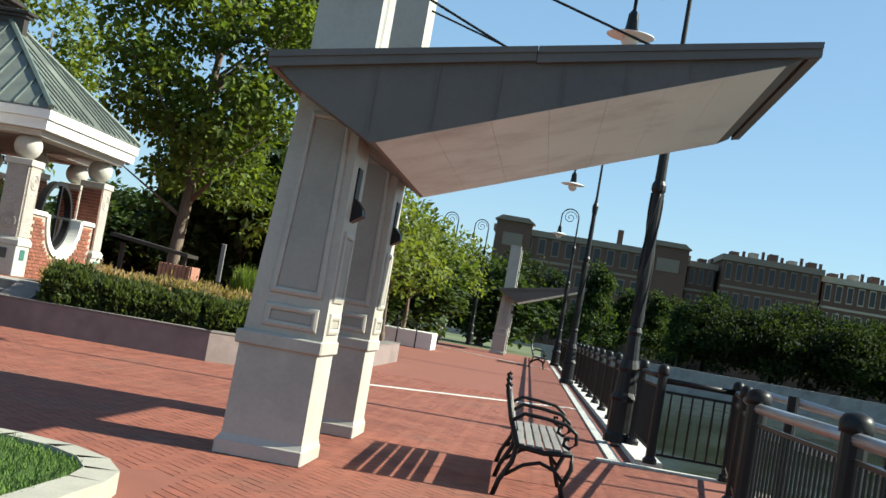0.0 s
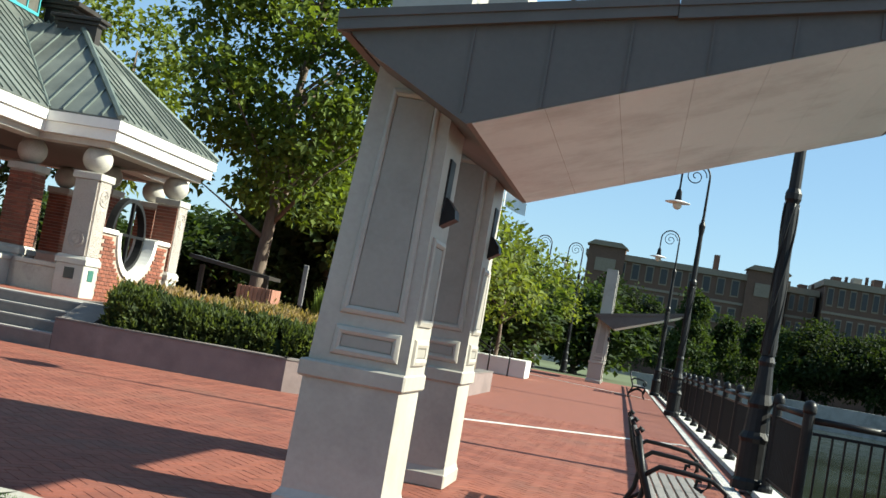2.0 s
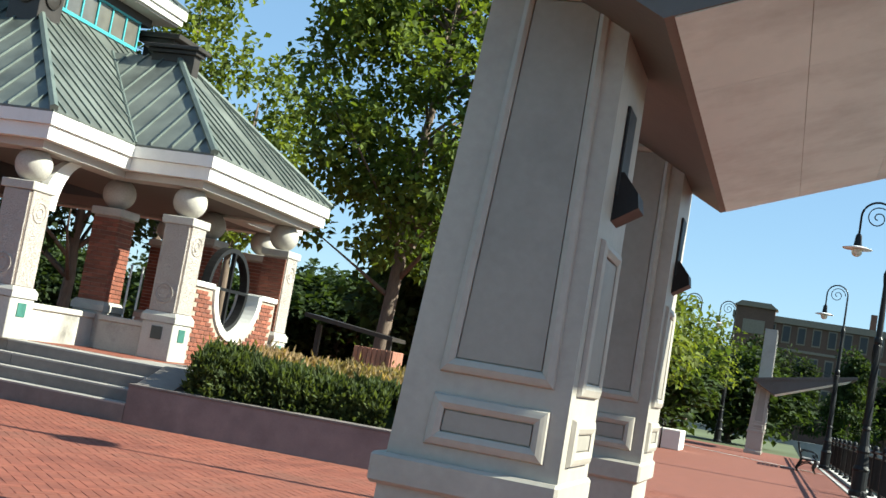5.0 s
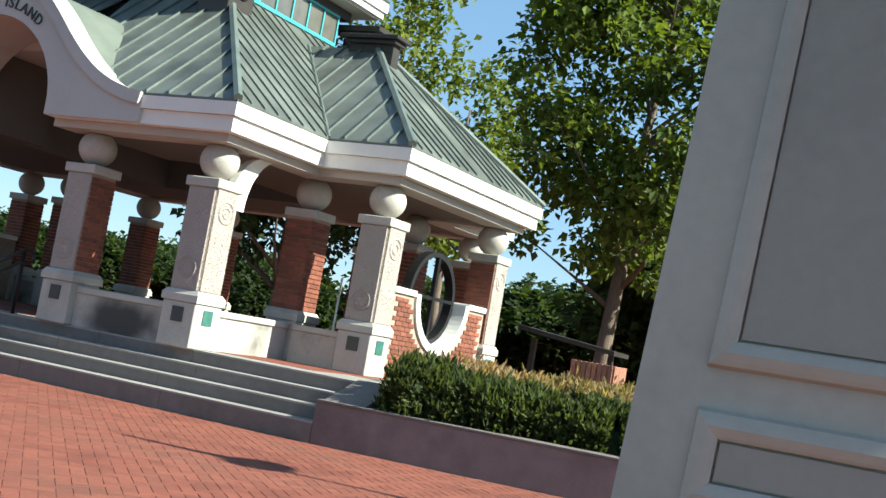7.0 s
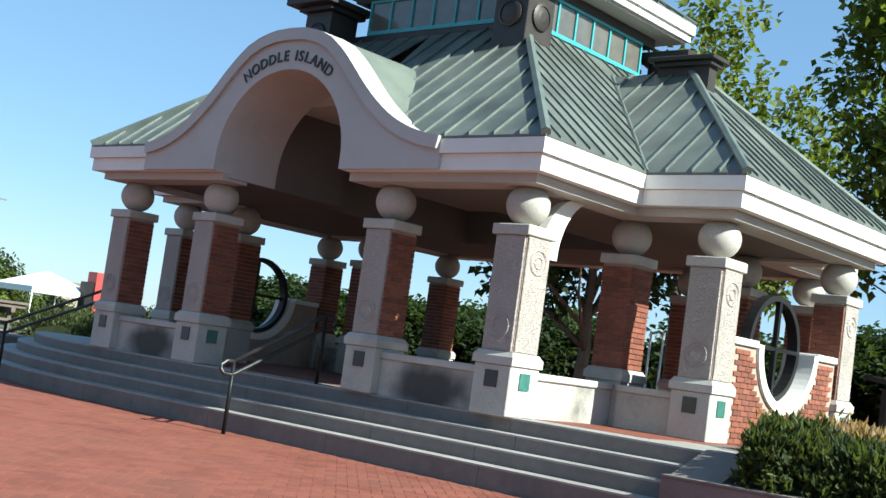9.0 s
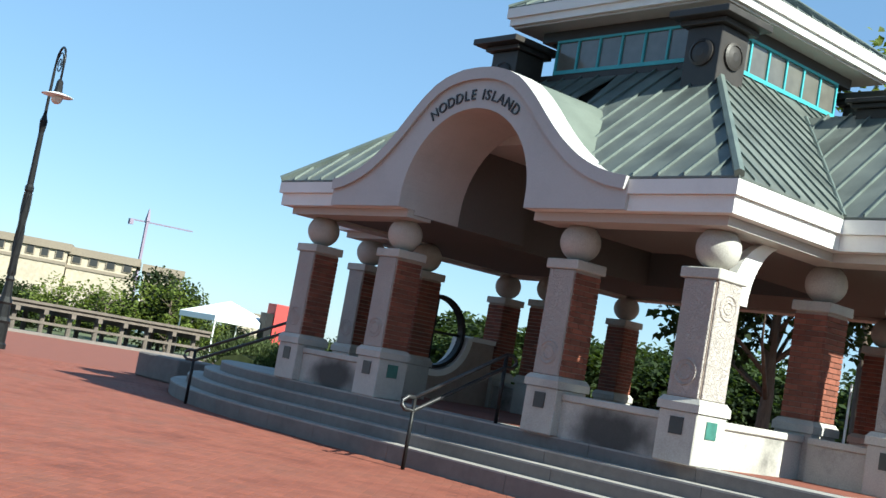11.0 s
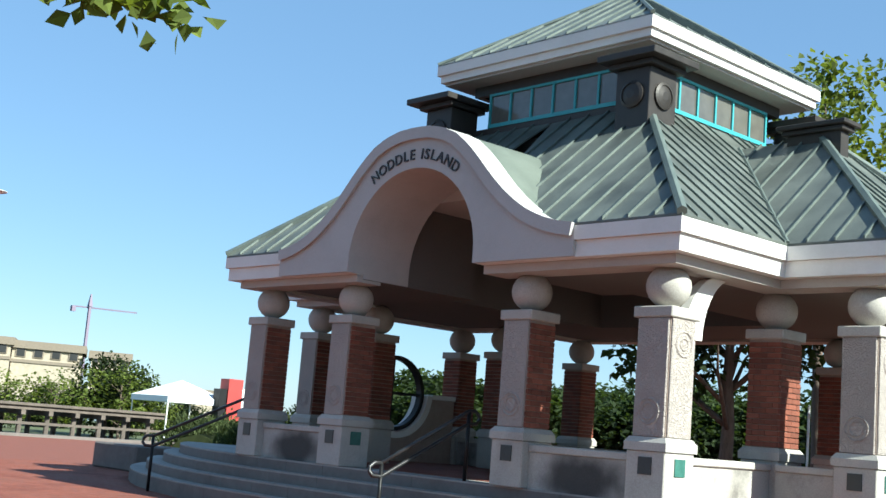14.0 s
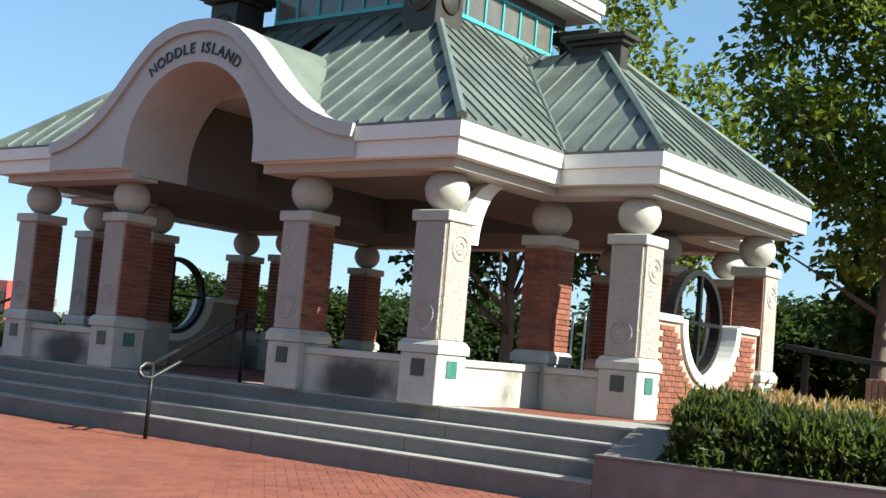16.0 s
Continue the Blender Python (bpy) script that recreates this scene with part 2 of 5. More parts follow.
_l.new(_m.outputs[2], _p.inputs["Base Color"])

# relief of the carved stone panels
M_CARVED = material("carved_limestone", (0.42, 0.37, 0.335), 0.9, var=0.12, scale=3, fine=90, bump=0.1)
_n, _l = M_CARVED.node_tree.nodes, M_CARVED.node_tree.links
_v = _n.new("ShaderNodeTexVoronoi")
_v.feature = 'DISTANCE_TO_EDGE'
_v.inputs["Scale"].default_value = 11
_w = _n.new("ShaderNodeTexNoise")
_w.inputs["Scale"].default_value = 5
_w.inputs["Detail"].default_value = 4
_g = _n.new("ShaderNodeNewGeometry")
_a = _n.new("ShaderNodeVectorMath")
_a.operation = 'ADD'
_l.new(_g.outputs["Position"], _w.inputs["Vector"])
_l.new(_g.outputs["Position"], _a.inputs[0])
_l.new(_w.outputs["Color"], _a.inputs[1])
_l.new(_a.outputs[0], _v.inputs["Vector"])
_b = _n.new("ShaderNodeBump")
_b.inputs["Strength"].default_value = 0.8
_b.inputs["Distance"].default_value = 0.013
_r = _n.new("ShaderNodeMapRange")
_r.inputs[1].default_value, _r.inputs[2].default_value = 0.02, 0.16
_l.new(_v.outputs["Distance"], _r.inputs[0])
_l.new(_r.outputs[0], _b.inputs["Height"])
_l.new(_b.outputs[0], _n["Principled BSDF"].inputs["Normal"])

# ---- mesh helpers ----


def thing(name, label, category, x=0, y=0, z=0, group="", kind=""):
    ob = new(name)
    ob.empty_display_size = 0.1
    ob.matrix_basis = pose(x, y, z)
    return tagged(ob, label, category, group, kind)


def mesh_of(bm, name, mat, smooth=False):
    bmesh.ops.recalc_face_normals(bm, faces=bm.faces)
    me = bpy.data.meshes.new(name)
    bm.to_mesh(me)
    bm.free()
    me.materials.append(mat)
    if smooth:
        for p in me.polygons:
            p.use_smooth = True
    return me


def part(name, bm, mat, parent=None, label="", smooth=False):
    """One mesh object, its points given in the world, under a thing or a part."""
    me = bm if isinstance(bm, bpy.types.Mesh) else mesh_of(bm, name, mat, smooth)
    ob = new(name, me)
    if parent:
        ob.parent = parent
        ob.matrix_parent_inverse = parent.matrix_basis.inverted() if parent.parent is None else Matrix()
    if label:
        tagged(ob, label)
    return ob


def setting(name, bm, mat, label, smooth=False):
    me = mesh_of(bm, name, mat, smooth)
    return tagged(new(name, me), label, name.split("_")[0], "", "structure")


def box(bm, x0, x1, y0, y1, z0, z1, bevel=0.0):
    vs = [bm.verts.new(c) for c in ((x0, y0, z0), (x1, y0, z0), (x1, y1, z0), (x0, y1, z0), (x0, y0, z1), (x1, y0, z1), (x1, y1, z1), (x0, y1, z1))]
    fs = [bm.faces.new([vs[i] for i in f]) for f in ((3, 2, 1, 0), (4, 5, 6, 7), (0, 1, 5, 4), (1, 2, 6, 5), (2, 3, 7, 6), (3, 0, 4, 7))]
    if bevel:
        es = list({e for f in fs for e in f.edges})
        bmesh.ops.bevel(bm, geom=es, offset=bevel, segments=1, affect='EDGES')
    return bm


def boxed(*a, **k):
    return box(bmesh.new(), *a, **k)


def frustum(bm, lo, hi):
    """lo, hi: (x0, x1, y0, y1, z)."""
    a = [bm.verts.new(c) for c in ((lo[0], lo[2], lo[4]), (lo[1], lo[2], lo[4]), (lo[1], lo[3], lo[4]), (lo[0], lo[3], lo[4]))]
    b = [bm.verts.new(c) for c in ((hi[0], hi[2], hi[4]), (hi[1], hi[2], hi[4]), (hi[1], hi[3], hi[4]), (hi[0], hi[3], hi[4]))]
    bm.faces.new(a[::-1])
    bm.faces.new(b)
    for i in range(4):
        bm.faces.new((a[i], a[(i + 1) % 4], b[(i + 1) % 4], b[i]))
    return bm


def prism(bm, pts, lift):
    """A polygon of points pushed along lift."""
    a = [bm.verts.new(p) for p in pts]
    b = [bm.verts.new(Vector(p) + Vector(lift)) for p in pts]
    bm.faces.new(a)
    bm.faces.new(b[::-1])
    n = len(a)
    for i in range(n):
        bm.faces.new((a[i], a[(i + 1) % n], b[(i + 1) % n], b[i]))
    return bm


def lathe(bm, prof, x=0, y=0, seg=16):
    """prof: (radius, z) from the bottom up."""
    rings = [[bm.verts.new((x + r * math.cos(2 * math.pi * i / seg), y + r * math.sin(2 * math.pi * i / seg), z)) for i in range(seg)] for r, z in prof]
    for a, b in zip(rings, rings[1:]):
        for i in range(seg):
            bm.faces.new((a[i], a[(i + 1) % seg], b[(i + 1) % seg], b[i]))
    bm.faces.new(rings[0][::-1])
    bm.faces.new(rings[-1])
    return bm


def tube(bm, pts, r, seg=8, r1=None):
    """A round bar along points, from radius r to r1."""
    pts = [Vector(p) for p in pts]
    rings = []
    for i, p in enumerate(pts):
        d = (pts[min(i + 1, len(pts) - 1)] - pts[max(i - 1, 0)]).normalized()
        u = d.cross(Vector((0.13, 0.31, 1)) if abs(d.z) < 0.9 else Vector((1, 0.2, 0))).normalized()
        w = d.cross(u)
        rad = r if r1 is None else r + (r1 - r) * i / (len(pts) - 1)
        rings.append([bm.verts.new(p + (u * math.cos(a) + w * math.sin(a)) * rad) for a in (2 * math.pi * k / seg for k in range(seg))])
    for a, b in zip(rings, rings[1:]):
        for i in range(seg):
            bm.faces.new((a[i], a[(i + 1) % seg], b[(i + 1) % seg], b[i]))
    bm.faces.new(rings[0][::-1])
    bm.faces.new(rings[-1])
    return bm


def tubed(*a, **k):
    return tube(bmesh.new(), *a, **k)


def ball_profile(r, z, n=10):
    return [(max(0.004, r * math.cos(a)), z + r * math.sin(a)) for a in (-math.pi / 2 + math.pi * i / n for i in range(n + 1))]


def ringed(center, r, t, axis, seg=28, depth=0.02):
    """A flat ring (a medallion's rim) about an axis 'x' or 'y'."""
    bm = bmesh.new()
    c = Vector(center)
    rows = []
    for i in range(seg):
        a = 2 * math.pi * i / seg
        e = Vector((0, math.cos(a), math.sin(a))) if axis == 'x' else Vector((math.cos(a), 0, math.sin(a)))
        out = Vector((1, 0, 0)) if axis == 'x' else Vector((0, -1, 0))
        rows.append([bm.verts.new(c + e * (r - t)), bm.verts.new(c + e * (r - t / 2) + out * depth), bm.verts.new(c + e * r)])
    for i in range(seg):
        a, b = rows[i], rows[(i + 1) % seg]
        for k in range(2):
            bm.faces.new((a[k], b[k], b[k + 1], a[k + 1]))
    return bm


# ---- ground, water, plaza ----


def edge_x(y):
    """The promenade's inner kerb line."""
    return 1.33 - 0.0127 * y


def ground_sheet():
    bm = bmesh.new()
    xs = [-1500, -600, -200, -46, -45, -20, -2, 0.2, 0.3, 6, 20, 60, 150, 150.2, 600, 1500]
    ys = [-400, -100, -20, 0, 13.4, 40, 60, 64, 64.2, 90, 108, 108.3, 130, 300, 1000, 2500]
    grid = []
    for y in ys:
        row = []
        for x in xs:
            wet = (x > 0.25 and x < 150.1 and y < 108.2) or (x < -45.5 and y < 300)
            row.append(bm.verts.new((x, y, -3.5 if wet else -0.06)))
        grid.append(row)
    for a, b in zip(grid, grid[1:]):
        for i in range(len(xs) - 1):
            bm.faces.new((a[i], a[i + 1], b[i + 1], b[i]))
    return setting("ground", bm, M_GROUND, "grass and earth ground reaching to the far shore")


ground_sheet()
setting("water_basin", boxed(0, 160, -420, 112, -1.75, -1.7), M_WATER, "dark green harbour water with light ripples")
setting("water_harbour", boxed(-1500, -45.2, -420, 310, -1.75, -1.7), M_WATER, "dark green harbour water beyond the pier")
bm = bmesh.new()
prism(bm, [(-44, -14, -3.4), (2.3, -14, -3.4), (2.3, 8, -3.4), (2.3, 10, -3.4), (2.75, 13.9, -3.4), (2.75, 14.15, -3.4), (edge_x(14.2) + 0.6, 14.2, -3.4), (edge_x(62) + 0.6, 62, -3.4), (-44, 62, -3.4)], (0, 0, 3.399))
pavement = setting("pavement", bm, M_JOINT, "red brick paving with sand joints")


def strip(name, x0, x1, z0, z1, mat, label, y0, y1, n):
    """Granite lengths along the promenade's edge."""
    for i in range(n):
        a, b = y0 + (y1 - y0) * i / n + 0.006, y0 + (y1 - y0) * (i + 1) / n - 0.006
        bm = bmesh.new()
        prism(bm, [(edge_x(a) + x0, a, z0), (edge_x(a) + x1, a, z0), (edge_x(b) + x1, b, z0), (edge_x(b) + x0, b, z0)], (0, 0, z1 - z0))
        yield part(name, bm, mat, None)


kerb = thing("kerb", "pale granite kerb along the water's edge", "kerb", kind="structure")
for ob in strip("kerbstone", 0.0, 0.14, -0.02, 0.02, M_KERB, "", 14.0, 61.2, 24):
    ob.parent = kerb
for ob in strip("coping_stone", 0.30, 0.62, -0.4, 0.07, M_KERB, "", 14.2, 61.2, 30):
    ob.parent = kerb
for a, b in (((1.0, 13.96), (2.62, 13.96)), ((2.60, 13.9), (2.12, 10.0)), ((2.12, 9.9), (2.12, -12))):
    d = (Vector(b) - Vector(a)).normalized()
    w = Vector((-d.y, d.x)) * 0.15
    part("kerbstone", prism(bmesh.new(), [(a[0], a[1], -0.02), (b[0], b[1], -0.02), (b[0] + w.x, b[1] + w.y, -0.02), (a[0] + w.x, a[1] + w.y, -0.02)], (0, 0, 0.045)), M_KERB, kerb)
for a, b in (((-3.6, 18.45), (1.02, 23.3)), ((-9.0, 56.5), (0.55, 46.0))):
    d = (Vector(b) - Vector(a)).normalized()
    w = Vector((-d.y, d.x)) * 0.17
    for k in range(5):
        p, q = Vector(a).lerp(Vector(b), k / 5 + 0.001), Vector(a).lerp(Vector(b), (k + 1) / 5 - 0.001)
        part("band_stone", prism(bmesh.new(), [(p.x, p.y, -0.02), (q.x, q.y, -0.02), (q.x + w.x, q.y + w.y, -0.02), (p.x + w.x, p.y + w.y, -0.02)], (0, 0, 0.030)), M_KERB, pavement)

# ---- canopy shelter on twin pylons ----
shelter = thing("canopy_shelter", "cream-painted twin-pylon shelter with a raised wedge canopy", "shelter", -1.79, 10.7, 0)


def pylon(px, py, parent, top=5.1):
    """px, py: middle of the foot. Panelled, tapering, with a plinth."""
    core = part("pylon", frustum(bmesh.new(), (px - 0.315, px + 0.308, py - 0.33, py + 0.33, 0.94), (px - 0.20, px + 0.303, py - 0.30, py + 0.30, 2.95)), M_PAINT, parent)
    part("pylon_top", frustum(bmesh.new(), (px - 0.20, px + 0.303, py - 0.30, py + 0.30, 2.952), (px - 0.195, px + 0.30, py - 0.28, py + 0.28, top)), M_PAINT, core)
    part("plinth_foot", boxed(px - 0.375, px + 0.315, py - 0.385, py + 0.385, 0.0, 0.125, bevel=0.012), M_PAINT, core)
    part("plinth_curve", frustum(bmesh.new(), (px - 0.36, px + 0.305, py - 0.372, py + 0.372, 0.125), (px - 0.335, px + 0.295, py - 0.35, py + 0.35, 0.165)), M_PAINT, core)
    bm = frustum(bmesh.new(), (px - 0.335, px + 0.295, py - 0.35, py + 0.35, 0.165), (px - 0.325, px + 0.29, py - 0.345, py + 0.345, 0.86))
    part("plinth", bm, M_PAINT, core)
    bm = boxed(px - 0.36, px + 0.32, py - 0.37, py + 0.37, 0.855, 0.965, bevel=0.012)
    part("plinth_cap", bm, M_PAINT, core)

    def face_panel(z0, z1, side):
        """Raised moulding round a field set in a fine groove."""
        half = lambda z: 0.33 - (z - 0.94) * 0.0149

        def at(u, z, out):
            """u from 0 to 1 across the face, inset by the moulding's place."""
            if side == 'front':
                a, b = px - 0.315 + 0.0572 * (z - 0.94) + 0.125, px + 0.25 - 0.012 * (z - 0.94)
                return (a + (b - a) * u, py - half(z) - out - 0.001, z)
            return (px + 0.308 - (z - 0.94) * 0.0025 + out + 0.001, py + (half(z) - 0.10) * (2 * u - 1), z)

        def ring(bm, ins, out):
            w = ins / 0.44
            return [bm.verts.new(at(u, z, out)) for u, z in ((w, z0 + ins), (1 - w, z0 + ins), (1 - w, z1 - ins), (w, z1 - ins))]

        bm = bmesh.new()
        rings = [ring(bm, ins, out) for ins, out in ((0.0, 0.0), (0.006, 0.016), (0.016, 0.020), (0.030, 0.024), (0.046, 0.018), (0.052, 0.014), (0.0525, 0.0005))]
        for a, b in zip(rings, rings[1:]):
            for i in range(4):
                bm.faces.new((a[i], a[(i + 1) % 4], b[(i + 1) % 4], b[i]))
        part("panel_moulding", bm, M_PAINT, core)
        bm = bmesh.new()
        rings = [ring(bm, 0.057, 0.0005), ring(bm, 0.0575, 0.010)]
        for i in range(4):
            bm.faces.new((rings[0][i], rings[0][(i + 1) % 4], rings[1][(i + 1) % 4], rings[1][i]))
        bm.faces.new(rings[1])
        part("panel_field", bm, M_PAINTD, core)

    for z0, z1 in ((1.28, 2.72), (1.02, 1.205)):
        face_panel(z0, z1, 'front')
    for z0, z1 in ((1.27, 1.84), (1.02, 1.19)):
        face_panel(z0, z1, 'side')
    return core


def floodlight(px, py, parent):
    lamp = part("floodlight", boxed(px + 0.30, px + 0.318, py - 0.09, py + 0.09, 2.02, 2.36, bevel=0.004), M_BLACKBOX, parent, "black wall box with an angled lamp")
    bm = bmesh.new()
    prism(bm, [(px + 0.30, py - 0.085, 1.92), (px + 0.40, py - 0.085, 1.985), (px + 0.39, py - 0.085, 2.04), (px + 0.33, py - 0.085, 2.11), (px + 0.30, py - 0.085, 2.11)], (0, 0.17, 0))
    part("lamp_hood", bm, M_BLACKBOX, lamp)


PYX = -1.785
for py in (9.42, 11.94):
    core = pylon(PYX, py, shelter)
    floodlight(PYX, py, core)

PROFILE = [(-2.11, 3.015), (-2.09, 2.925), (-1.93, 2.805), (-1.30, 2.475), (1.57, 3.505), (1.67, 3.565), (1.74, 3.665)]


def canopy(parent):
    y0, y1 = 8.60, 12.25
    body = part("canopy", prism(bmesh.new(), [(x, y0 + 0.02, z) for x, z in PROFILE], (0, y1 - y0 - 0.04, 0)), M_LEAD, parent, "grey sheet-clad wedge canopy")
    bm = bmesh.new()
    n = Vector((-(3.505 - 2.475), 0, 1.57 + 1.30)).normalized() * -0.004
    pts = [Vector((-1.27, y0 + 0.03, 2.486)), Vector((1.555, y0 + 0.03, 3.500)), Vector((1.555, y1 - 0.03, 3.500)), Vector((-1.27, y1 - 0.03, 2.486))]
    # soffit boards between fine joints
    cols, rows = 7, 4
    for i in range(cols):
        for j in range(rows):
            u0, u1, v0, v1 = i / cols + 0.0004, (i + 1) / cols - 0.0004, j / rows + 0.0004, (j + 1) / rows - 0.0004
            q = [pts[0].lerp(pts[1], u).lerp(pts[3].lerp(pts[2], u), v) for u, v in ((u0, v0), (u1, v0), (u1, v1), (u0, v1))]
            prism(bm, q, n)
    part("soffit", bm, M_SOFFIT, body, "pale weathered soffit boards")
    # fascia roll along the top edge and the tip
    bm = bmesh.new()
    s = (3.665 - 3.015) / (1.74 + 2.11)
    line = lambda x: 3.015 + s * (x + 2.11)
    for a, b in ((-2.15, -0.21), (-0.205, 1.78)):
        za, zb = line(a), line(b)
        prism(bm, [(a, y0 - 0.03, za - 0.10), (b, y0 - 0.03, zb - 0.085), (b, y0 - 0.03, zb + 0.015), (a, y0 - 0.03, za + 0.015)], (0, 0.06, 0))
        prism(bm, [(a, y0 - 0.045, za - 0.03), (b, y0 - 0.045, zb - 0.025), (b, y0 - 0.045, zb + 0.02), (a, y0 - 0.045, za + 0.02)], (0, 0.05, 0))
    prism(bm, [(1.70, y0, 3.565), (1.78, y0, 3.585), (1.78, y0, 3.685), (1.70, y0, 3.675)], (0, y1 - y0, 0))
    prism(bm, [(-2.15, y0, 2.915), (-2.08, y0, 2.905), (-2.08, y0, 3.025), (-2.15, y0, 3.025)], (0, y1 - y0, 0))
    part("fascia", bm, M_LEAD, body)
    # upright sheet joints on the front cheek
    for k in range(6):
        x = -1.35 + 0.45 * k
        zt, zb = line(x) - 0.10, 2.475 + (x + 1.30) * 0.359
        if x < -1.3:
            zb = 2.525
        if zt - zb > 0.06:
            part("sheet_joint", boxed(x, x + 0.012, y0 + 0.008, y0 + 0.022, zb + 0.01, zt), M_LEAD, body)
    return body


canopy(shelter)
for py in (9.42, 11.94):
    for x0, z0, x1, z1 in ((-1.52, 3.95, -0.2, 3.38), (-1.52, 4.35, 1.0, 3.58)):
        part("stay_rod", tubed([(x0, py, z0), (x1, py, z1)], 0.011), M_IRON, shelter, "thin dark steel stay")

# ---- pavilion ----
CX, CY = -14.562, 22.654
AX, AY = 4.338, 4.233          # half sizes of the front-to-back arm at the eaves
BX, BY = 5.635, 2.217          # half sizes of the side-to-side arm
FLOOR, EAVE, PITCH = 0.70, 3.79, 0.87
pavilion = thing("pavilion", "cross-shaped brick and limestone park pavilion with green copper roofs", "pavilion", CX, CY, FLOOR)

BRICK_LONG = mesh_of(boxed(-0.0865, 0.0865, -0.012, 0.012, -0.029, 0.029, bevel=0.003), "brick", M_BRICK)
BRICK_SHORT = mesh_of(boxed(-0.0395, 0.0395, -0.012, 0.012, -0.029, 0.029, bevel=0.003), "brick_header", M_BRICK)


def brick_at(x, y, z, turn, parent, short):
    ob = part("brick", BRICK_SHORT if short else BRICK_LONG, None, parent)
    ob.matrix_basis = pose(x, y, z, 0, 0, turn)


def brick_face(x, y, z0, z1, half, axis, parent):
    """Running courses on a face at (x, y) that looks along -y ('y') or +x ('x')."""
    for k in range(int((z1 - z0) / 0.0677)):
        z = z0 + 0.034 + 0.0677 * k
        u = -half
        order = (0.173, 0.173, 0.079) if k % 2 else (0.079, 0.173, 0.173)
        step = (2 * half - sum(order)) / 2
        for w in order:
            c = u + w / 2
            u += w + step
            if axis == 'y':
                brick_at(x + c, y, z, 0, parent, w < 0.1)
            else:
                brick_at(x, y + c, z, 90, parent, w < 0.1)


def column(px, py, faces, plaques=()):
    """faces: what shows on the -y and +x sides, 's' carved stone or 'b' brick."""
    h = 0.215
    core = part("column", boxed(px - h, px + h, py - h, py + h, 1.40, 2.76), M_MORTAR, pavilion, "square brick and carved limestone column")
    bm = boxed(px - 0.258, px + 0.258, py - 0.258, py + 0.258, FLOOR, 1.27, bevel=0.012)
    part("plinth", bm, M_LIMESTONE, core)
    bm = bmesh.new()
    frustum(bm, (px - 0.28, px + 0.28, py - 0.28, py + 0.28, 1.27), (px - 0.28, px + 0.28, py - 0.28, py + 0.28, 1.36))
    frustum(bm, (px - 0.28, px + 0.28, py - 0.28, py + 0.28, 1.36), (px - 0.24, px + 0.24, py - 0.24, py + 0.24, 1.42))
    part("plinth_moulding", bm, M_LIMESTONE, core)
    bm = boxed(px - 0.262, px + 0.262, py - 0.262, py + 0.262, 2.745, 2.87, bevel=0.012)
    part("cap", bm, M_LIMESTONE, core)
    part("ball", lathe(bmesh.new(), ball_profile(0.25, 3.118, 12), px, py, 24), M_LIMESTONE, core, "round limestone ball", smooth=True)
    if faces[0] == 's':
        part("carved_panel", boxed(px - 0.205, px + 0.205, py - h - 0.024, py - h + 0.01, 1.425, 2.74, bevel=0.006), M_CARVED, core, "carved limestone relief panel")
        part("medallion", ringed((px, py - h - 0.023, 1.70), 0.155, 0.032, 'y', depth=0.016), M_CARVED, core)
        part("medallion", ringed((px, py - h - 0.023, 1.70), 0.10, 0.03, 'y', depth=0.014), M_CARVED, core)
    else:
        brick_face(px, py - h - 0.004, 1.425, 2.74, h, 'y', core)
    if faces[1] == 's':
        part("carved_panel", boxed(px + h - 0.01, px + h + 0.024, py - 0.205, py + 0.205, 1.425, 2.74, bevel=0.006), M_CARVED, core, "carved limestone relief panel")
        part("medallion", ringed((px + h + 0.023, py, 2.46), 0.155, 0.032, 'x', depth=0.016), M_CARVED, core)
        part("medallion", ringed((px + h + 0.023, py, 2.46), 0.08, 0.03, 'x', depth=0.014), M_CARVED, core)
    else:
        brick_face(px + h + 0.004, py, 1.425, 2.74, h, 'x', core)
    for side in plaques:
        if side == 'y':
            part("plaque", boxed(px - 0.085, px + 0.09, py - 0.270, py - 0.256, 1.01, 1.20), M_PLAQUE, core, "small dark plaque")
        else:
            part("plaque", boxed(px + 0.256, px + 0.270, py - 0.09, py + 0.09, 1.01, 1.20), M_PLAQUEG, core, "small green bronze plaque")


C3, C2, CV, C4 = (3.775, -3.648), (1.721, -3.648), (3.78, -1.50), (5.105, -1.69)
for (dx, dy), sx, sy, faces, plaques in (
        (C3, 1, 1, 'ss', 'yx'), (C2, 1, 1, 'sb', 'y'), (C2, -1, 1, 'sb', 'yx'), (C3, -1, 1, 'sb', 'y'),
        (CV, 1, 1, 'bb', ''), (C4, 1, 1, 'ss', 'yx'), (C4, 1, -1, 'bs', 'x'), (CV, 1, -1, 'bb', ''),
        (CV, -1, 1, 'bb', ''), (C4, -1, 1, 'sb', 'y'), (C4, -1, -1, 'bb', ''), (CV, -1, -1, 'bb', ''),
        (C3, 1, -1, 'bs', ''), (C2, 1, -1, 'bb', ''), (C2, -1, -1, 'bb', ''), (C3, -1, -1, 'bb', '')):
    column(CX + dx * sx, CY + dy * sy, faces, plaques)


def low_wall(x0, x1, y0, y1, mat=M_LIMEDIRTY):
    w = part("parapet_wall", boxed(x0, x1, y0, y1, FLOOR, 1.14), mat, pavilion, "low limestone seat wall")
    part("wall_cap", boxed(x0 - (0.03 if x1 - x0 < 0.5 else 0), x1 + (0.03 if x1 - x0 < 0.5 else 0), y0 - (0.03 if y1 - y0 < 0.5 else 0), y1 + (0.03 if y1 - y0 < 0.5 else 0), 1.143, 1.23, bevel=0.012), M_LIMESTONE, w)


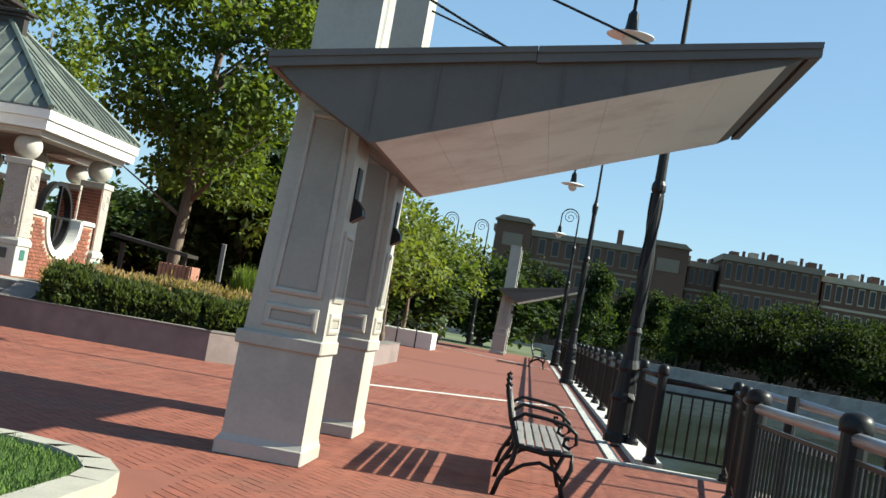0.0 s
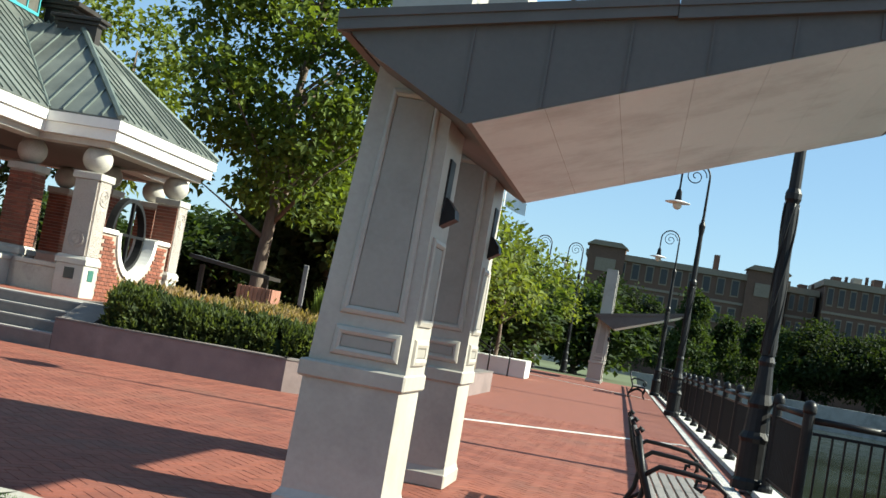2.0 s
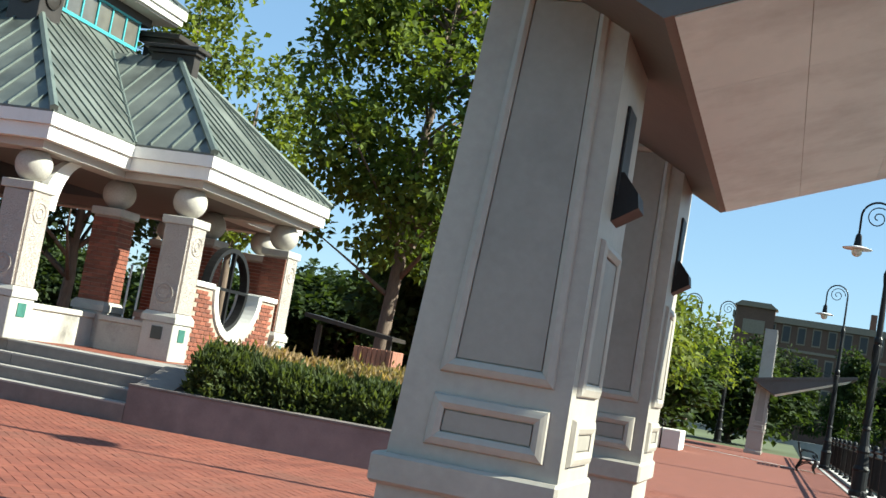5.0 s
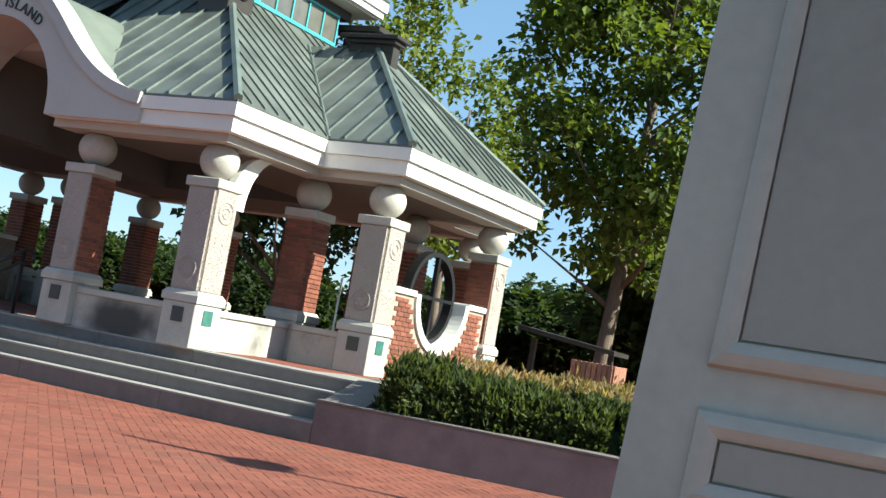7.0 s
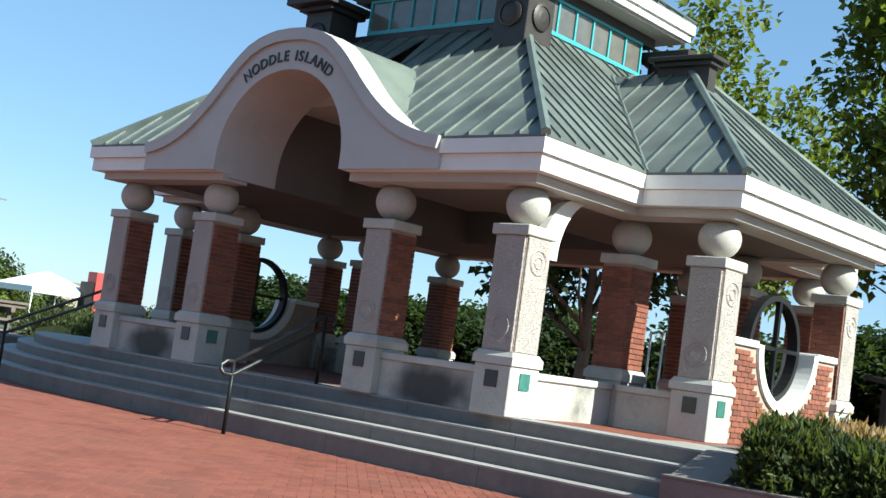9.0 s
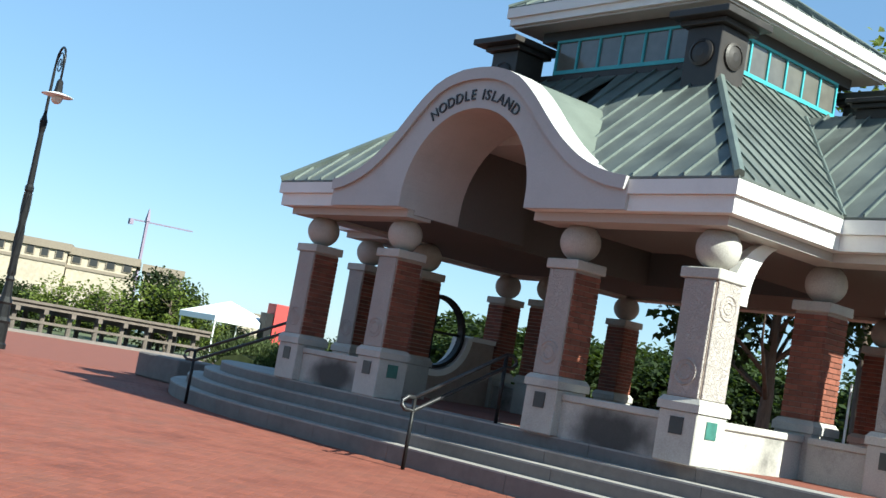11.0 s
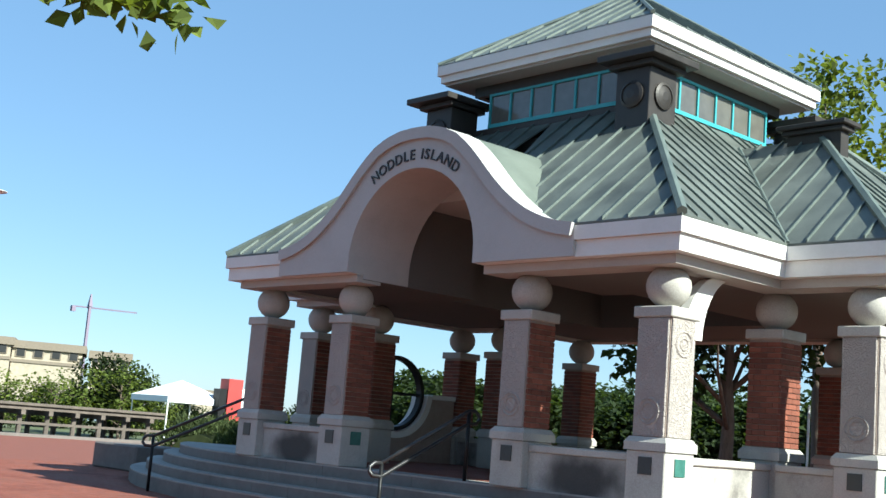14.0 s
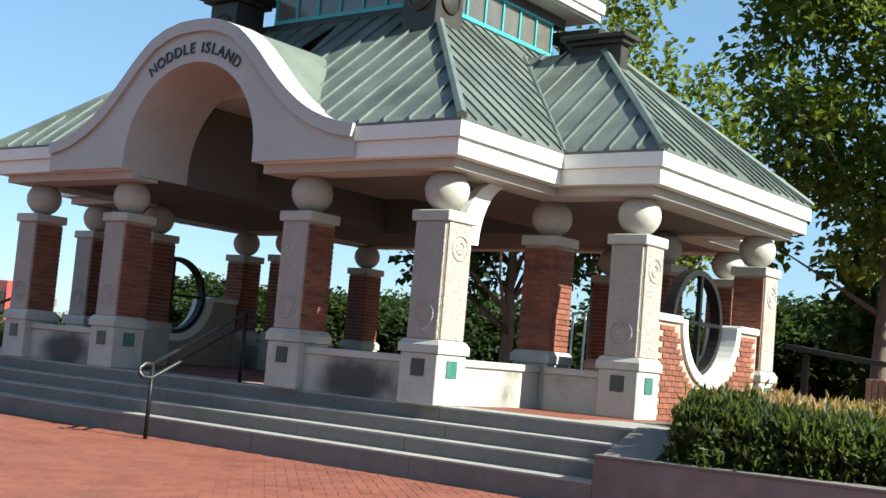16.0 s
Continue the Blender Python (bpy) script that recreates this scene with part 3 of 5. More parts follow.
for sx in (1, -1):
    for sy in (1, -1):
        X = lambda u: CX + sx * u
        Y = lambda v: CY + sy * v
        xa, xb = sorted((X(1.98), X(3.515)))
        low_wall(xa, xb, *sorted((Y(-3.78), Y(-3.47))), M_SOOTWALL)
        xa, xb = sorted((X(3.62), X(3.93)))
        low_wall(xa, xb, *sorted((Y(-3.385), Y(-1.765))))
        xa, xb = sorted((X(4.045), X(4.845)))
        low_wall(xa, xb, *sorted((Y(-1.82), Y(-1.51))))


def ring_wall(sx):
    """End wall of a side arm: brick shoulders swept down round a hoop."""
    x = CX + sx * 5.105
    r_in, r_out, zc = 0.71, 0.83, 1.955
    wall = part("hoop_wall", boxed(x - 0.18, x + 0.18, CY - 1.41, CY - 0.93, FLOOR, 1.90), M_MORTAR, pavilion, "brick end wall cut round a hoop")
    top = 1.90
    bm = bmesh.new()
    for s in (-1, 1):
        ang0 = math.asin((top - zc) / r_out)
        pts = [(x - 0.18, CY + s * 1.43, FLOOR), (x - 0.18, CY + s * 1.43, top)]
        pts += [(x - 0.18, CY + s * r_out * math.cos(a), zc + r_out * math.sin(a)) for a in (ang0 + (-math.pi / 2 - ang0) * i / 14 for i in range(15))]
        pts += [(x - 0.18, CY, FLOOR)]
        prism(bm, pts, (0.36, 0, 0))
    me = mesh_of(bm, "hoop_wall", M_MORTAR)
    wall.data = me
    # stone surround of the cut
    bm = bmesh.new()
    ang0, ang1 = math.radians(180), math.radians(360)
    n = 26
    prev = None
    for i in range(n + 1):
        a = ang0 + (ang1 - ang0) * i / n
        q = [bm.verts.new((xx, CY + rr * math.cos(a), zc + rr * math.sin(a))) for xx, rr in ((x - 0.22, r_in), (x + 0.22, r_in), (x + 0.22, r_out), (x - 0.22, r_out))]
        if prev:
            for k in range(4):
                bm.faces.new((prev[k], prev[(k + 1) % 4], q[(k + 1) % 4], q[k]))
        else:
            bm.faces.new(q)
        prev = q
    bm.faces.new(prev[::-1])
    part("hoop_surround", bm, M_WHITEST, wall, "curved white stone surround", smooth=False)
    for s in (-1, 1):
        ya, yb = sorted((CY + s * 0.835, CY + s * 1.43))
        part("shoulder_cap", boxed(x - 0.22, x + 0.22, ya, yb, 1.902, 1.99, bevel=0.01), M_WHITEST, wall)
    h = x - sx * 0.06
    # iron hoop with a cross of bars
    bm = bmesh.new()
    prev, first = None, None
    for i in range(40):
        a = 2 * math.pi * i / 40
        q = [bm.verts.new((xx, CY + rr * math.cos(a), zc + rr * math.sin(a))) for xx, rr in ((h - 0.07, 0.625), (h + 0.07, 0.625), (h + 0.07, 0.70), (h - 0.07, 0.70))]
        if prev:
            for k in range(4):
                bm.faces.new((prev[k], prev[(k + 1) % 4], q[(k + 1) % 4], q[k]))
        first = first or q
        prev = q
    for k in range(4):
        bm.faces.new((prev[k], prev[(k + 1) % 4], first[(k + 1) % 4], first[k]))
    hoop = part("iron_hoop", bm, M_BLACKBOX, wall, "black iron hoop")
    part("hoop_bar", boxed(x - 0.03, x + 0.03, CY - 0.03, CY + 0.03, zc - 0.62, zc + 0.62), M_IRON, wall)
    part("hoop_bar", boxed(x - 0.025, x + 0.025, CY - 0.62, CY + 0.62, zc - 0.025, zc + 0.025), M_IRON, wall)
    # bricks on the side that faces east
    if sx > 0:
        for k in range(17):
            z = FLOOR + 0.04 + 0.0677 * k
            for j in range(15):
                c = -1.26 + 0.181 * j + (0.09 if k % 2 else 0.0)
                if abs(c) > 1.31:
                    continue
                if math.hypot(max(0, abs(c) - 0.0865), z + 0.029 - zc) < r_out:
                    continue
                brick_at(x + 0.184, CY + c, z, 90, wall, False)


ring_wall(1)
ring_wall(-1)

# curved brackets springing from the corner columns
for sx in (1,):
    x = CX + sx * 3.80
    inner = [(CY - 3.11 + 0.62 * (1 - math.cos(a)), 2.56 + 0.80 * math.sin(a)) for a in (math.pi / 2 * i / 10 for i in range(11))]
    outer = [(CY - 3.44 + 0.70 * (1 - math.cos(a)), 2.56 + 0.80 * math.sin(a)) for a in (math.pi / 2 * i / 10 for i in range(11))]
    part("bracket", prism(bmesh.new(), [(x - 0.06, y, z) for y, z in outer + inner[::-1]], (0.12, 0, 0)), M_WHITEST, pavilion, "white curved bracket")

# cross outline at the eaves, inset by d
CROSS = [(-AX, -AY), (AX, -AY), (AX, -BY), (BX, -BY), (BX, BY), (AX, BY), (AX, AY), (-AX, AY), (-AX, BY), (-BX, BY), (-BX, -BY), (-AX, -BY)]


def cross_inset(d):
    return [(CX + (abs(x) - d) * (1 if x > 0 else -1), CY + (abs(y) - d) * (1 if y > 0 else -1)) for x, y in CROSS]


def band(name, d0, d1, z0, z1, mat, gap=0.0):
    """Mitred lengths round the eaves; gap: half width left open in front."""
    o, i = cross_inset(d0), cross_inset(d1)
    for k in range(12):
        k2 = (k + 1) % 12
        quads = [(o[k], o[k2], i[k2], i[k])]
        if k == 0 and gap:
            yo, yi = o[0][1], i[0][1]
            quads = [(o[0], (CX - gap, yo), (CX - gap, yi), i[0]), ((CX + gap, yo), o[1], i[1], (CX + gap, yi))]
        for q in quads:
            part(name, prism(bmesh.new(), [(x, y, z0) for x, y in q], (0, 0, z1 - z0)), mat, pavilion)


band("upper_fascia", 0.0, 0.30, 3.62, 3.79, M_WHITEST, 1.25)
band("lower_fascia", 0.045, 0.34, 3.425, 3.617, M_WHITEST, 1.25)
band("frieze", 0.19, 0.62, 3.315, 3.422, M_FRIEZE, 1.25)

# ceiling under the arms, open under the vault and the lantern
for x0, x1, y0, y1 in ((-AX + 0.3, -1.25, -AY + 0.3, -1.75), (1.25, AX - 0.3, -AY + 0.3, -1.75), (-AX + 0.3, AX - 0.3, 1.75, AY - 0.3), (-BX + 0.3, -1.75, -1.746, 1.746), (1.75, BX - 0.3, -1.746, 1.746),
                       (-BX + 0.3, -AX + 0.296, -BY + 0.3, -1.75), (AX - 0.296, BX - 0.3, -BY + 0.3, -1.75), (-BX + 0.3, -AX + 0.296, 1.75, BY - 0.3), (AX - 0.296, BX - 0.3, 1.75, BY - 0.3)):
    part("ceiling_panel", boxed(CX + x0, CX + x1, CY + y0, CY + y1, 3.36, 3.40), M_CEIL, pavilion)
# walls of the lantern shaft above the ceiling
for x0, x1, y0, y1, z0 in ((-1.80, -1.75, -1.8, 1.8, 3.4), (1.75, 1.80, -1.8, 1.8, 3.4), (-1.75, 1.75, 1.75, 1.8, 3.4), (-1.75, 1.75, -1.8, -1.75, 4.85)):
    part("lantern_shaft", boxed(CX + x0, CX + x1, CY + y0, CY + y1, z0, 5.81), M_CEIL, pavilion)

# curved gable over the entrance
GABLE = [(0, 5.34), (0.30, 5.325), (0.58, 5.26), (0.82, 5.15), (1.03, 4.99), (1.22, 4.81), (1.40, 4.62), (1.57, 4.45), (1.75, 4.29), (1.95, 4.14), (2.15, 4.02), (2.38, 3.92), (2.62, 3.85), (2.86, 3.81)]
RA, ZA = 1.235, 3.56


def gable():
    yf = CY - AY - 0.004
    outer = [(-u, z) for u, z in GABLE[::-1]] + GABLE[1:]
    arch = [(RA * math.cos(a), ZA + RA * math.sin(a)) for a in (math.pi - math.pi * i / 26 for i in range(27))]
    inner = [(-RA, 3.43)] + arch + [(RA, 3.43)]
    bm = bmesh.new()

    def plate(y, thick, lo, hi):
        """A strip of wall between an inner and an outer line, station by station."""
        n = len(lo)
        vs = []
        for (a, za), (b, zb) in zip(lo, hi):
            vs.append([bm.verts.new(c) for c in ((CX + a, y, za), (CX + b, y, zb), (CX + b, y + thick, zb), (CX + a, y + thick, za))])
        for p, q in zip(vs, vs[1:]):
            for k in range(4):
                bm.faces.new((p[k], p[(k + 1) % 4], q[(k + 1) % 4], q[k]))
        bm.faces.new(vs[0])
        bm.faces.new(vs[-1][::-1])

    def sample(line, n):
        d = [0]
        for p, q in zip(line, line[1:]):
            d.append(d[-1] + math.dist(p, q))
        out = []
        for i in range(n):
            s = d[-1] * i / (n - 1)
            k = max(j for j in range(len(d)) if d[j] <= s + 1e-9)
            k = min(k, len(line) - 2)
            f = (s - d[k]) / (d[k + 1] - d[k])
            out.append((line[k][0] + (line[k + 1][0] - line[k][0]) * f, line[k][1] + (line[k + 1][1] - line[k][1]) * f))
        return out

    n = 60
    hi = sample(outer, n)
    # inner line follows the arch; near the ends it runs along the foot
    lo = []
    for u, z in hi:
        au = abs(u)
        if au >= 1.66:
            lo.append((u, 3.43))
        else:
            t = au / 1.66
            ang = math.pi / 2 * (1 - t ** 1.0)
            s = -1 if u < 0 else 1
            lo.append((s * RA * math.cos(ang), ZA + RA * math.sin(ang)) if t < 0.985 else (s * RA, 3.43))
    plate(yf, 0.30, lo, hi)
    g = part("gable", bm, M_STUCCO, pavilion, "white curved gable with an arched opening")
    # coping roll along the top
    bm = bmesh.new()
    prev = None
    for i, (u, z) in enumerate(hi):
        a, b = hi[max(0, i - 1)], hi[min(n - 1, i + 1)]
        d = Vector((b[0] - a[0], b[1] - a[1])).normalized()
        nn = Vector((-d.y, d.x))
        q = [bm.verts.new((CX + u + nn.x * o, y, z + nn.y * o)) for y, o in ((yf - 0.05, -0.15), (yf - 0.05, 0.012), (yf + 0.34, 0.012), (yf + 0.34, -0.02))]
        if prev:
            for k in range(4):
                bm.faces.new((prev[k], prev[(k + 1) % 4], q[(k + 1) % 4], q[k]))
        else:
            bm.faces.new(q)
        prev = q
    bm.faces.new(prev[::-1])
    part("gable_coping", bm, M_STUCCO, g)
    # barrel vault inside
    bm = bmesh.new()
    prev = None
    for u, z in [(-RA, 3.37)] + inner[1:-1] + [(RA, 3.37)]:
        q = [bm.verts.new((CX + u * k, y, z + (0.05 if k > 1 and z > ZA else 0))) for k, y in ((1.0, yf + 0.296), (1.0, CY - 3.12), (1.045, CY - 3.12), (1.045, yf + 0.296))]
        if prev:
            for k in range(4):
                bm.faces.new((prev[k], prev[(k + 1) % 4], q[(k + 1) % 4], q[k]))
        else:
            bm.faces.new(q)
        prev = q
    bm.faces.new(prev[::-1])
    part("vault", bm, M_STUCCO, g, "plastered barrel vault", smooth=False)
    # plain recess behind the vault, its side walls coloured dark for the shade
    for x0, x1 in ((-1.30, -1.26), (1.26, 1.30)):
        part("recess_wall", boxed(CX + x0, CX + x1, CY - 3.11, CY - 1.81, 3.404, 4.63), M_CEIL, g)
    part("recess_top", boxed(CX - 1.26, CX + 1.26, CY - 3.07, CY - 1.81, 4.59, 4.63), M_STUCCO, g)
    part("recess_front", boxed(CX - 0.95, CX + 0.95, CY - 3.115, CY - 3.075, 4.59, 4.86), M_STUCCO, g)
    # copper sheet over the vault, sweeping back from the gable
    bm = bmesh.new()
    prev = None
    for u, z in hi:
        back = min(CY - 1.75, CY - AY + max(0.3, (z - EAVE + 0.30) / PITCH))
        q = [bm.verts.new(c) for c in ((CX + u, yf + 0.29, z - 0.005), (CX + u, back, z - 0.005), (CX + u, back, z - 0.05), (CX + u, yf + 0.29, z - 0.05))]
        if prev:
            for k in range(4):
                bm.faces.new((prev[k], prev[(k + 1) % 4], q[(k + 1) % 4], q[k]))
        else:
            bm.faces.new(q)
        prev = q
    bm.faces.new(prev[::-1])
    part("gable_roof", bm, M_COPPERP, g, "curved verdigris copper roof sheet")
    # name on the face
    text = "NODDLE ISLAND"
    widths = {'I': 0.42, ' ': 0.62, 'L': 0.82, 'S': 0.8, 'E': 0.85, 'A': 1.05, 'N': 1.08, 'O': 1.1, 'D': 1.05}
    total = sum(widths[c] for c in text)
    span = radians(75)
    at = math.pi / 2 + span / 2 - radians(0.5)
    r = 1.35
    for c in text:
        w = widths[c] / total * span
        a = at - w / 2
        at -= w
        if c == ' ':
            continue
        cu = bpy.data.curves.new("letter", 'FONT')
        cu.body, cu.size, cu.extrude, cu.align_x, cu.offset = c, 0.205, 0.008, 'CENTER', 0.001
        tmp = bpy.data.objects.new("letter", cu)
        me = bpy.data.meshes.new_from_object(tmp)
        bpy.data.objects.remove(tmp)
        me.materials.clear()
        me.materials.append(M_SIGN)
        me.transform(pose(0, 0, 0, 90, 0, 0))
        tilt = math.degrees(math.pi / 2 - a)
        me.transform(Matrix.Translation((CX + r * math.cos(a), yf - 0.012, ZA + r * math.sin(a))) @ pose(0, 0, 0, 0, tilt, 0))
        part("letter", me, None, g, "raised dark letter " + c)


gable()


# roof slopes with standing seams
def roof_slope(pts, lo, hi, axis, sign):
    """pts: outline (x, y from the middle) with the eave first; seams run up from the eave. axis: 'x' slope rises along x."""
    def height(x, y):
        d = (AX - abs(x) if lo == 'A' else BX - abs(x)) if axis == 'x' else (AY - abs(y) if lo == 'A' else BY - abs(y))
        return EAVE + 0.004 + PITCH * max(0, d)
    P = [(CX + x, CY + y, height(x, y)) for x, y in pts]
    slope = part("roof_slope", prism(bmesh.new(), P, (0, 0, 0.028)), M_COPPER, pavilion, "standing-seam verdigris copper roof slope")
    k = 0 if axis == 'y' else 1
    us = [p[k] for p in pts]
    n = int((max(us) - min(us)) / (0.37 if axis == 'y' else 0.29))
    for i in range(1, n + 1):
        u = min(us) + (max(us) - min(us)) * i / (n + 1)
        # crossings of the seam's line with the outline
        hits = []
        for a, b in zip(pts, pts[1:] + pts[:1]):
            if (a[k] - u) * (b[k] - u) < 0:
                f = (u - a[k]) / (b[k] - a[k])
                hits.append(a[1 - k] + (b[1 - k] - a[1 - k]) * f)
        if len(hits) < 2:
            continue
        v0, v1 = (min(hits), max(hits))
        q = []
        for v in (v0, v1):
            x, y = (u, v) if axis == 'y' else (v, u)
            q.append(Vector((CX + x, CY + y, height(x, y) + 0.03)))
        if (q[0] - q[1]).length < 0.15:
            continue
        s = Vector((0.011, 0, 0)) if axis == 'y' else Vector((0, 0.011, 0))
        bm = bmesh.new()
        prism(bm, [q[0] - s, q[0] + s, q[1] + s, q[1] - s], (0, 0, 0.040 if axis == 'y' else 0.032))
        part("seam", bm, M_SEAM, slope)
    return slope


T = 2.62
for sy in (-1, 1):
    for sx in (-1, 1):
        if sy < 0:
            # inner edge follows the line where the curved gable roof meets the slope
            inner = [(sx * u, -(AY - (z - EAVE - 0.16) / PITCH)) for u, z in GABLE if 1.1 < (z - EAVE) / PITCH < 1.78]
            pts = [(sx * 1.32, -AY), (sx * AX, -AY), (sx * (AX - T), -(AY - T)), (0, -(AY - T))] + inner + [(sx * 1.32, -(AY - 0.86))]
        else:
            pts = [(sx * 0.002, AY), (sx * AX, AY), (sx * (AX - T), AY - T), (sx * 0.002, AY - T)]
        roof_slope(pts, 'A', '', 'y', sy)
    for sx in (-1, 1):
        roof_slope([(sx * AX, sy * AY), (sx * AX, sy * BY), (sx * (AX - BY), 0), (sx * (AX - T), 0), (sx * (AX - T), sy * (AY - T))], 'A', '', 'x', sx)
        roof_slope([(sx * AX, sy * BY), (sx * BX, sy * BY), (sx * (BX - BY), 0), (sx * (AX - BY), 0)], 'B', '', 'y', sy)
for sx in (-1, 1):
    roof_slope([(sx * BX, -BY), (sx * BX, BY), (sx * (BX - BY), 0)], 'B', '', 'x', sx)

# hip and valley rolls
for sx in (-1, 1):
    for sy in (-1, 1):
        for (x, y), run in (((AX, AY), T), ((BX, BY), BY)):
            a = Vector((CX + sx * x, CY + sy * y, EAVE + 0.05))
            b = Vector((CX + sx * (x - run), CY + sy * (y - run), EAVE + 0.05 + PITCH * run))
            part("hip_roll", tubed([a, b], 0.06, 6), M_SEAM, pavilion)
        a = Vector((CX + sx * AX, CY + sy * BY, EAVE + 0.045))
        b = Vector((CX + sx * (AX - BY), CY, EAVE + 0.045 + PITCH * BY))
        part("valley", tubed([a, b], 0.028, 6), M_SEAM, pavilion)


def ridge_block(x, y, wx, wy, dz=0.0):
    b = part("ridge_block", boxed(x - wx, x + wx, y - wy, y + wy, 5.36, 5.82 + dz), M_BRONZE, pavilion, "dark bronze ridge block with a cornice")
    part("block_cornice", boxed(x - wx - 0.06, x + wx + 0.06, y - wy - 0.06, y + wy + 0.06, 5.823 + dz, 5.89 + dz, bevel=0.01), M_BRONZE, b)
    part("block_cornice", boxed(x - wx - 0.12, x + wx + 0.12, y - wy - 0.12, y + wy + 0.12, 5.893 + dz, 5.96 + dz, bevel=0.01), M_BRONZE, b)


for s in (-1, 1):
    ridge_block(CX + s * 3.36, CY, 0.40, 0.10, -0.02)

# lantern
LW = 1.68
lantern = part("lantern", frustum(bmesh.new(), (CX - LW, CX + LW, CY - LW, CY + LW, 5.82), (CX - LW, CX + LW, CY - LW, CY + LW, 6.14)), M_BRONZE, pavilion, "square roof lantern with teal window bands")
for x0, x1, y0, y1 in ((-LW, LW, -LW, -LW + 0.1), (-LW, LW, LW - 0.1, LW), (-LW, -LW + 0.1, -LW + 0.1, LW - 0.1), (LW - 0.1, LW, -LW + 0.1, LW - 0.1)):
    part("lantern_head", boxed(CX + x0, CX + x1, CY + y0, CY + y1, 6.70, 6.86), M_BRONZE, lantern)
for side in range(4):
    m = Matrix.Translation((CX, CY, 0)) @ pose(0, 0, 0, 0, 0, 90 * side)

    def put(name, bm, mat, label=""):
        bmesh.ops.transform(bm, matrix=m, verts=bm.verts)
        return part(name, bm, mat, lantern, label)

    n = 6
    w = 2 * 1.31 / n
    bm = bmesh.new()
    for i in range(n + 1):
        u = -1.31 + w * i
        box(bm, u - 0.018, u + 0.018, -LW - 0.012, -LW + 0.05, 6.18, 6.68)
    box(bm, -1.33, 1.33, -LW - 0.014, -LW + 0.05, 6.14, 6.20)
    box(bm, -1.33, 1.33, -LW - 0.014, -LW + 0.05, 6.66, 6.70)
    put("window_frame", bm, M_TEAL, "teal painted window frame")
    for i in range(n):
        u = -1.31 + w * i
        put("pane", boxed(u + 0.018, u + w - 0.018, -LW + 0.015, -LW + 0.025, 6.20, 6.66), M_GLASS)
    # corner pier
    a, b = 1.63, 2.2
    put("corner_pier", boxed(a, b, -b, -a, 5.35, 6.42, bevel=0.01), M_BRONZE, "dark bronze corner pier")
    put("pier_cornice", boxed(a - 0.08, b + 0.09, -b - 0.09, -a + 0.08, 6.424, 6.50, bevel=0.008), M_BRONZE)
    put("pier_cornice", boxed(a - 0.16, b + 0.24, -b - 0.24, -a + 0.16, 6.504, 6.60, bevel=0.008), M_BRONZE)
    bm = bmesh.new()
    lathe(bm, [(0.19, 0.0), (0.19, 0.03), (0.15, 0.045), (0.15, 0.03), (0.06, 0.05)], 0, 0, 24)
    bmesh.ops.transform(bm, matrix=Matrix.Translation((b, -(a + b) / 2, 6.05)) @ pose(0, 0, 0, 0, 90, 0), verts=bm.verts)
    put("emblem", bm, M_BRONZE)
    bm = bmesh.new()
    lathe(bm, [(0.19, 0.0), (0.19, 0.03), (0.15, 0.045), (0.15, 0.03), (0.06, 0.05)], 0, 0, 24)
    bmesh.ops.transform(bm, matrix=Matrix.Translation(((a + b) / 2, -b, 6.05)) @ pose(0, 0, 0, 90, 0, 0), verts=bm.verts)
    put("emblem", bm, M_BRONZE)
E_ = 2.12
part("lantern_soffit", boxed(CX - E_ + 0.1, CX + E_ - 0.1, CY - E_ + 0.1, CY + E_ - 0.1, 6.864, 6.90), M_FRIEZE, lantern)
bm = boxed(CX - E_ + 0.045, CX + E_ - 0.045, CY - E_ + 0.045, CY + E_ - 0.045, 6.79 + 0.115, 7.02)
part("lantern_fascia", bm, M_WHITEST, lantern, "white stepped fascia")
part("lantern_fascia", boxed(CX - E_, CX + E_, CY - E_, CY + E_, 7.023, 7.20), M_WHITEST, lantern)
for side in range(4):
    m = Matrix.Translation((CX, CY, 0)) @ pose(0, 0, 0, 0, 0, 90 * side)
    bm = prism(bmesh.new(), [(-E_, -E_, 7.204), (E_, -E_, 7.204), (0, 0, 8.66)], (0, 0, -0.02))
    bmesh.ops.transform(bm, matrix=m, verts=bm.verts)
    s = part("lantern_roof", bm, M_COPPER, pavilion, "pyramid copper roof slope")
    for i in range(1, 11):
        u = -E_ + 2 * E_ * i / 11
        f = 1 - abs(u) / E_
        a, b = Vector((u, -E_, 7.204)), Vector((u, -E_ + E_ * f, 7.204 + 1.456 * f))
        bm = prism(bmesh.new(), [a + Vector((-0.01, 0, 0)), a + Vector((0.01, 0, 0)), b + Vector((0.01, 0, 0)), b + Vector((-0.01, 0, 0))], (0, 0, 0.035))
        bmesh.ops.transform(bm, matrix=m, verts=bm.verts)
        part("seam", bm, M_SEAM, s)
    bm = tubed([(E_, -E_, 7.22), (0, 0, 8.675)], 0.035, 6)
    bmesh.ops.transform(bm, matrix=m, verts=bm.verts)
    part("hip_roll", bm, M_SEAM, lantern)

# the whole stands turned a degree, its uprights a little shorter than drawn
pavilion.matrix_basis = pose(CX, CY, FLOOR, 0, 0, -1.07) @ Matrix.Diagonal((1, 1, 0.969, 1))

